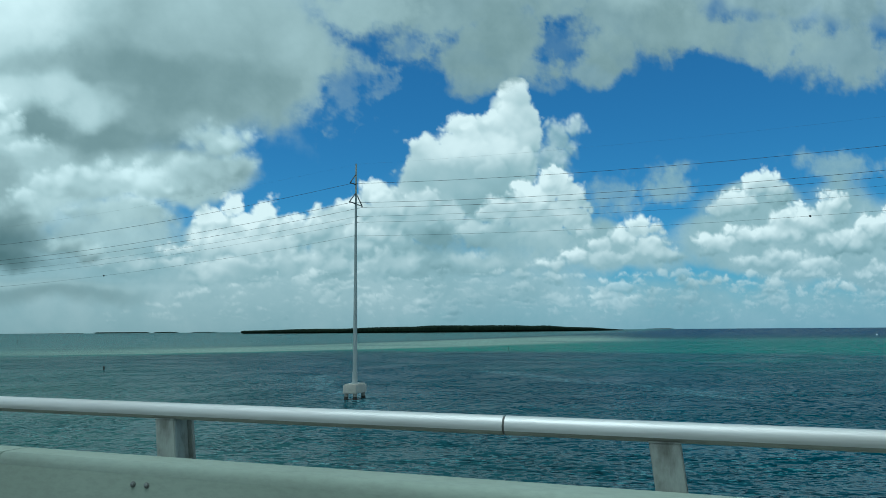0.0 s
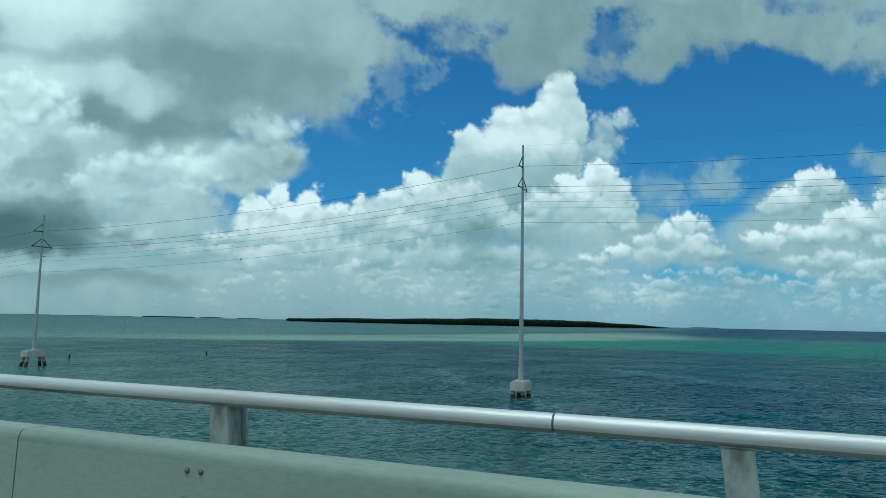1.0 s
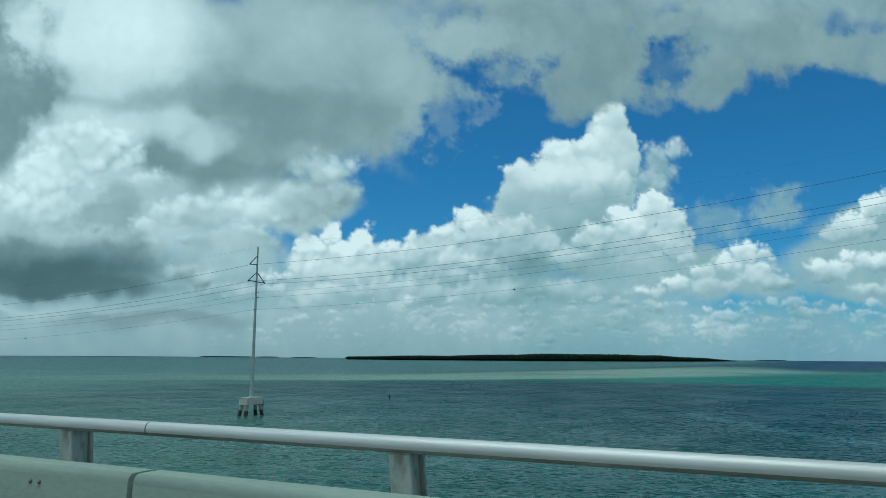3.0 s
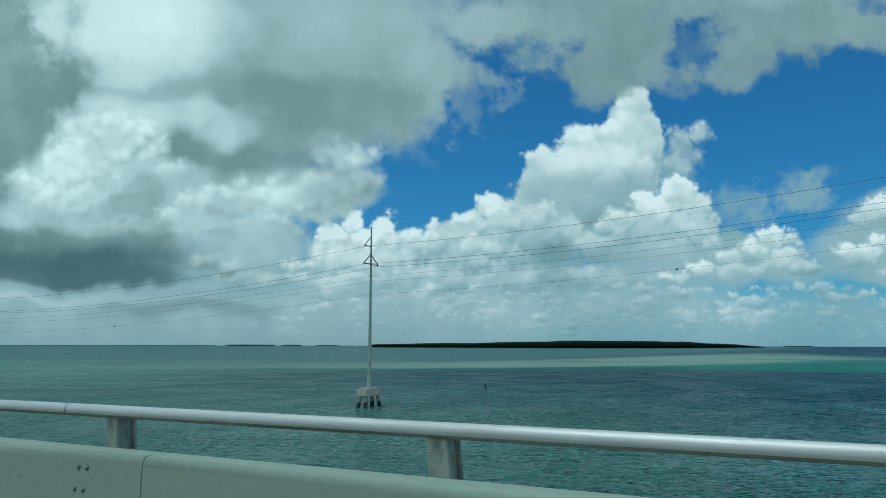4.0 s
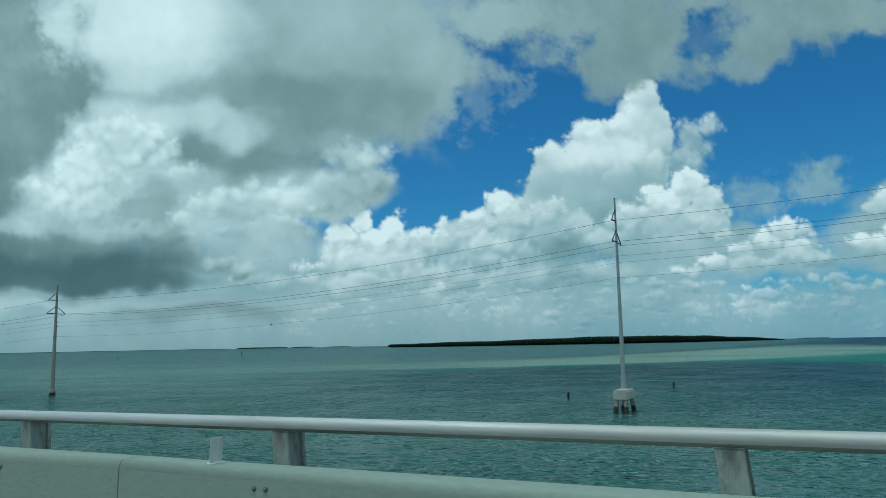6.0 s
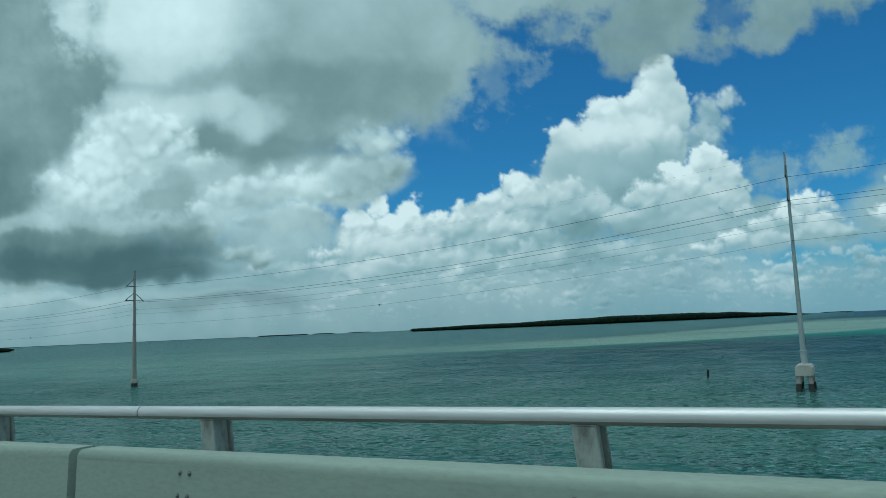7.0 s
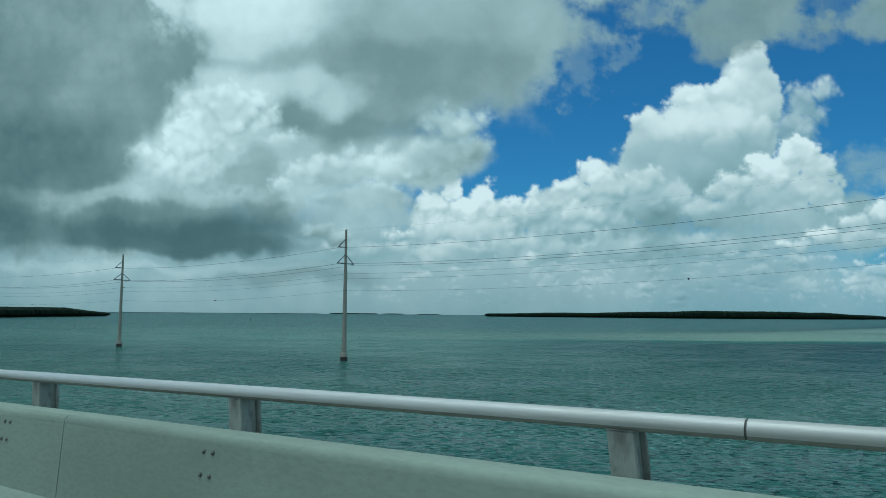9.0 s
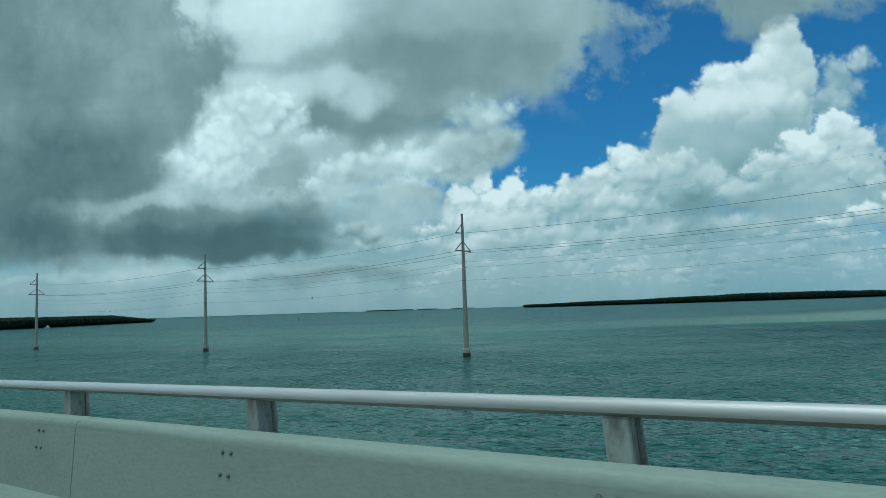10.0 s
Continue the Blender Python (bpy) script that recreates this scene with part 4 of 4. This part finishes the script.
def riser_valve(x, y):
    z = road_z(x) - 0.04
    v = holder("service_saddle", (x, y, z), "blue bolted flange with a short standpipe", "valve")
    bm = bmesh.new()
    tube(bm, ((0, 0, -0.02), (0, 0, 0.78)), 0.12, 20)
    part("riser", bm, M_BLUE, v, smooth=True)
    bm = bmesh.new()
    lathe(bm, ((0.165, 0.76), (0.17, 0.765), (0.17, 0.85), (0.165, 0.856), (0.08, 0.862), (0.05, 0.88)), 28)
    flange = part("flange", bm, M_BLUE, v, smooth=True)
    flange_bolts(flange, (0, 0, 0), 0.145, 0.856, 10, 0.013)
    bm = bmesh.new()
    lathe(bm, ((0.055, 0.87), (0.055, 0.9), (0.04, 0.905), (0.04, 1.0), (0.05, 1.005), (0.05, 1.03)), 16, (0.04, 0, 0))
    part("standpipe", bm, M_BLUE, v, smooth=True)
    bm = bmesh.new()
    tube(bm, ((0.04, 0, 0.985), (0.15, 0, 0.985)), 0.02, 8)
    part("handle", bm, M_BLACK, v, "dark stub handle")


air_valve(-31.15, 3.36)
riser_valve(-32.93, 3.30)


# ---- power line over the water
def pole_arm(bm, z, reach, rise):
    tube(bm, ((0, 0, z), (0, reach, z)), 0.1, 8, 0.08)
    tube(bm, ((0, 0, z + rise), (0, reach, z + 0.02)), 0.085, 8)


TIPS = ((-2.1, 3.65), (-2.35, 6.9), (2.35, 6.95), (0.35, 8.95), (0.35, 9.95), (-0.2, 12.4))


def power_pole(x, y, top, foot, base_r, top_r, mat, label, base):
    p = holder("power_pole", (x, y, 0), label, "utility pole", "power line poles")
    bm = bmesh.new()
    tube(bm, [(0, 0, foot + (top - foot) * k / 6) for k in range(7)], base_r, 16, top_r)
    part("shaft", bm, mat, p, smooth=True)
    for reach, drop in TIPS[:3]:
        bm = bmesh.new()
        pole_arm(bm, top - drop, reach, 1.85)
        arm = part("arm", bm, M_ARM, p, "dark triangular bracket arm")
        bm = bmesh.new()
        s = 1 if reach > 0 else -1
        lathe(bm, ((0.06, 0.0), (0.1, 0.03), (0.06, 0.06), (0.1, 0.09), (0.06, 0.12), (0.1, 0.15), (0.05, 0.18)), 10, (0, reach - 0.05 * s, top - drop - 0.19))
        part("insulator", bm, M_ARM, arm)
    for reach, drop in TIPS[3:]:
        bm = bmesh.new()
        tube(bm, ((0, 0, top - drop), (0, reach * 2.4, top - drop)), 0.06, 8)
        part("pin_insulator", bm, M_ARM, p)
    if base == "cap":
        bm = bmesh.new()
        lathe(bm, ((base_r + 0.32, foot), (base_r + 0.32, foot + 0.12), (base_r + 0.06, foot + 0.14), (base_r + 0.05, foot + 1.7), (base_r + 0.12, foot + 1.72), (base_r + 0.12, foot + 1.84), (base_r - 0.02, foot + 1.86)), 16)
        part("base_sleeve", bm, mat, p, "flanged base sleeve", True)
    else:
        bm = bmesh.new()
        lathe(bm, ((base_r + 0.16, 0.75), (base_r + 0.2, 0.8), (base_r + 0.16, 1.5), (base_r + 0.08, 1.62), (base_r - 0.02, 1.66)), 16)
        part("collar", bm, M_SPUN, p, "pale concrete collar", True)
        bm = bmesh.new()
        lathe(bm, ((base_r + 0.22, -4.0), (base_r + 0.22, 0.74), (base_r + 0.17, 0.8)), 16)
        part("footing", bm, M_PILE, p, "dark wet footing", True)
    return p


def pile_cap(x, y, half_x, half_y, low, high, batter, label):
    c = holder("pile_cap", (x, y, 0), label, "pile cap", "power pole pile caps")
    bm = bmesh.new()
    block(bm, -half_x, half_x, -half_y, half_y, low, high - 0.22, 0.06)
    part("cap", bm, M_CAP, c)
    bm = bmesh.new()
    block(bm, -half_x + 0.18, half_x - 0.18, -half_y + 0.18, half_y - 0.18, high - 0.222, high, 0.07)
    part("top_slab", bm, M_CAP, c)
    for sx in (-1, 1):
        for sy in (-1, 1):
            bm = bmesh.new()
            ix, iy = half_x - 0.42, half_y - 0.5
            k = 1 + 4.5 / low
            tube(bm, ((sx * (ix + batter * 0.35 * k), sy * (iy + batter * k), -4.5), (sx * ix, sy * iy, low + 0.02)), 0.34, 10)
            pile = part("pile", bm, M_SPUN, c, "grey battered concrete pile")
            foot, head = Vector((sx * (ix + batter * 0.35 * k), sy * (iy + batter * k), -4.5)), Vector((sx * ix, sy * iy, low + 0.02))
            bm = bmesh.new()
            tube(bm, (foot, foot.lerp(head, (4.5 + 0.48 * low) / (4.52 + low))), 0.365, 10, 0.35)
            part("marine_growth", bm, M_PILE, pile, "black wet growth at the waterline")


POLES = ((82.0, 106.5, 41.6), (-54.7, 107.4, 39.25), (-162.7, 108.2, 32.42), (-299.4, 107.4, 26.4), (-382.7, 109.1, 24.85), (-465.9, 103.4, 24.5))
power_pole(*POLES[0], 2.5, 0.40, 0.145, M_STEEL, "tall tapered grey steel power pole on a concrete cap", "cap")
power_pole(*POLES[1], 2.5, 0.38, 0.135, M_STEEL, "tall tapered grey steel power pole on a concrete cap", "cap")
power_pole(*POLES[2], 3.4, 0.36, 0.13, M_STEEL, "tapered grey steel power pole on a piled cap", "cap")
for q in POLES[3:]:
    power_pole(*q, 0.3, 0.52, 0.21, M_SPUN, "tapered concrete power pole standing in the water", "footing")
for (x, y, _), size in zip(POLES[:3], ((1.18, 1.95, 1.0, 2.5, 0.12), (1.18, 1.95, 1.0, 2.5, 0.12), (1.05, 2.3, 2.0, 3.4, 0.45))):
    pile_cap(x, y, *size, "pale concrete pile cap on dark piles in the water")


def wire(a, b, sag, radius, label):
    bm = bmesh.new()
    pts = []
    for k in range(33):
        u = k / 32
        p = Vector(a).lerp(Vector(b), u)
        pts.append(p - Vector((0, 0, 4 * sag * u * (1 - u))))
    tube(bm, pts, radius, 6)
    solid("power_line_wire", bm, M_WIRE, label, "wire", group="power line wires")
    return pts[16]


for (xa, ya, za), (xb, yb, zb) in zip(POLES, POLES[1:]):
    sag = 1.75 * (abs(xa - xb) / 108.0) ** 1.4
    wire((xa, ya, za - 0.1), (xb, yb, zb - 0.1), sag * 0.75, 0.005, "thin grey ground wire between pole tops")
    for reach, drop in TIPS:
        r = 0.025 if drop < 8 else 0.015
        rr = reach if drop < 8 else reach * 2.2
        mid = wire((xa, ya + rr, za - drop - (0.2 if drop < 8 else 0)), (xb, yb + rr, zb - drop - (0.2 if drop < 8 else 0)), sag * (1 if drop < 8 else 0.85), r, "dark sagging power line conductor")
    bm = bmesh.new()
    lathe(bm, ((0.03, -0.16), (0.13, -0.08), (0.15, 0.02), (0.12, 0.1), (0.03, 0.14)), 10)
    bmesh.ops.transform(bm, matrix=Matrix.Translation(mid), verts=bm.verts)
    solid("line_marker", bm, M_BLACK, "small dark marker clamped on the lowest wire", "line marker", group="wire markers")


# ---- channel markers
def marker(x, y, height, radius, lean, board=False):
    mk = holder("channel_marker", (x, y, 0), "dark timber channel marker pile standing in the water", "marker", "channel markers")
    mk.matrix_world = mk.matrix_world @ pose(0, 0, 0, lean, lean * 0.7, 0)
    bm = bmesh.new()
    tube(bm, ((0, 0, -3), (0, 0, height * 0.92)), radius, 10, radius * 0.9)
    part("pile", bm, M_TIMBER, mk)
    bm = bmesh.new()
    lathe(bm, ((radius * 0.95, height * 0.921), (radius * 1.15, height * 0.93), (radius * 0.9, height)), 10)
    part("pile_cap", bm, M_TIMBER, mk)
    if board:
        bm = bmesh.new()
        block(bm, -0.55, 0.55, -radius - 0.06, -radius - 0.01, height * 0.72, height * 0.72 + 1.0, 0.01)
        part("dayboard", bm, M_TIMBER, mk, "dark dayboard")


for args in ((-167.2, 166.7, 1.2, 0.22, 2), (-179.3, 130.9, 1.2, 0.22, 5), (-802, 504, 3.0, 0.25, 1, True), (-685, 565, 3.2, 0.25, 1, True), (-899, 783, 3.0, 0.28, 0, True),
             (-96, 360, 1.7, 0.12, 3), (29, 371, 1.6, 0.12, -2), (-146, 201, 1.5, 0.07, -6), (-1087, 1215, 3.8, 0.35, 0, True), (-620, 222, 1.4, 0.2, 0, False)):
    marker(*args)


# ---- islands
def island(name, shore, height, clumps, size, label, seed, taper=None):
    """A low mud bank grown over with mangroves: clumped crowns of uneven height along and behind the shore."""
    rng = random.Random(seed)
    isle = holder(name, (0, 0, 0), label, "island")
    bm = bmesh.new()
    low = [bm.verts.new((x, y, -0.5)) for x, y in shore]
    high = [bm.verts.new((x, y, 0.6)) for x, y in shore]
    n = len(shore)
    for i in range(n):
        bm.faces.new((low[i], low[(i + 1) % n], high[(i + 1) % n], high[i]))
    bm.faces.new(high)
    part("mud_bank", bm, M_SHORE, isle, "low muddy shore")
    ball = bmesh.new()
    bmesh.ops.create_icosphere(ball, subdivisions=1, radius=1)
    unit = [v.co.copy() for v in ball.verts]
    tris = [[v.index for v in f.verts] for f in ball.faces]
    ball.free()
    verts, faces = [], []
    cx, cy = sum(p[0] for p in shore) / n, sum(p[1] for p in shore) / n
    for k in range(clumps):
        i = rng.randrange(n)
        (xa, ya), (xb, yb) = shore[i], shore[(i + 1) % n]
        u, inward = rng.random(), rng.random() ** 2 * 0.8
        x, y = xa + (xb - xa) * u, ya + (yb - ya) * u
        h = height * (0.84 + 0.05 * rng.random() + 0.16 * noise.noise((x * 0.006, y * 0.006, seed)))
        if taper:
            h *= taper(x, y)
        x, y = x + (cx - x) * inward, y + (cy - y) * inward
        r = size * (0.6 + 0.8 * rng.random())
        base = len(verts)
        for c in unit:
            j = 1 + 0.22 * (rng.random() - 0.5)
            verts.append((x + c.x * r * j, y + c.y * r * j, max(0.2, h * 0.52 + c.z * h * 0.5 * j)))
        faces += [[base + a for a in tri] for tri in tris]
    me = bpy.data.meshes.new("thicket")
    me.from_pydata(verts, [], faces)
    me.materials.append(M_LEAF)
    trees = tagged(new("thicket", me), "dense dark green mangrove thicket", kind="stuff")
    trees.parent = isle


island("mangrove_island", ((-1465, 2050), (-1150, 1990), (-800, 2020), (-560, 2200), (-420, 2550), (-326, 3020), (-420, 3060), (-700, 2700), (-1100, 2350), (-1480, 2150)),
       19, 12000, 8, "long low island covered in dark mangroves", 3,
       lambda x, y: 0.62 + 0.55 * min(1, max(0, (x + 1465) / 700)) - 0.95 * min(1, max(0, (y - 2350) / 650)))
island("mangrove_island", ((-1094, 331), (-1180, 440), (-1330, 600), (-1404, 691), (-1500, 700), (-1800, 560), (-1900, 250), (-1500, 60), (-1200, 150)),
       13, 6000, 7, "near island with dark mangroves down to the water", 4, lambda x, y: 0.55 + 0.55 * min(1, max(0, (math.hypot(x + 1404, y - 691)) / 160)))
for k, (a0, a1, dist, h) in enumerate(((64, 45.6, 4650, 2.4), (44.8, 41.3, 4500, 7), (40.6, 39.4, 4600, 5.5), (38, 36.5, 4550, 4), (6, 5.4, 4500, 4), (2.8, 1.2, 4600, 4))):
    pts = []
    for f, dd in ((0, 0), (0.3, -40), (0.7, -40), (1, 0), (0.7, 90), (0.3, 90)):
        a = radians(a0 + (a1 - a0) * f)
        pts.append((-110 - (dist + dd) * math.sin(a), (dist + dd) * math.cos(a)))
    island("far_island", pts, h, 260, 22, "thin far mangrove key on the horizon", 10 + k)



def motor_boat(x, y, turn, size, label):
    boat = holder("motor_boat", (x, y, -0.35), label, "boat", "small boats")
    boat.matrix_world = boat.matrix_world @ pose(0, 0, 0, 0, 0, turn) @ Matrix.Scale(size, 4)
    bm = bmesh.new()
    rings = []
    for side in (((-4, -1.3, 0.2), (4, -1.0, 0.4), (6, 0, 0.9), (4, 1.0, 0.4), (-4, 1.3, 0.2)), ((-4.2, -1.6, 1.5), (4, -1.4, 1.8), (6.8, 0, 2.1), (4, 1.4, 1.8), (-4.2, 1.6, 1.5))):
        rings.append([bm.verts.new(v) for v in side])
    low, high = rings
    for i in range(5):
        bm.faces.new((low[i], low[(i + 1) % 5], high[(i + 1) % 5], high[i]))
    bm.faces.new(low[::-1])
    bm.faces.new(high)
    part("hull", bm, M_BOAT, boat)
    bm = bmesh.new()
    block(bm, -1.6, 1.8, -1.0, 1.0, 1.5, 3.4, 0.15)
    part("cabin", bm, M_BOAT, boat)
    bm = bmesh.new()
    block(bm, -1.3, 1.5, -1.04, 1.04, 2.5, 3.1, 0.02)
    part("window_band", bm, M_JOINT, boat, "dark cabin windows")


motor_boat(-1120, 392, 0, 1.0, "small white motor boat moored by the mangrove shore")
motor_boat(190, 990, 70, 0.5, "tiny white motor boat far out on open water")
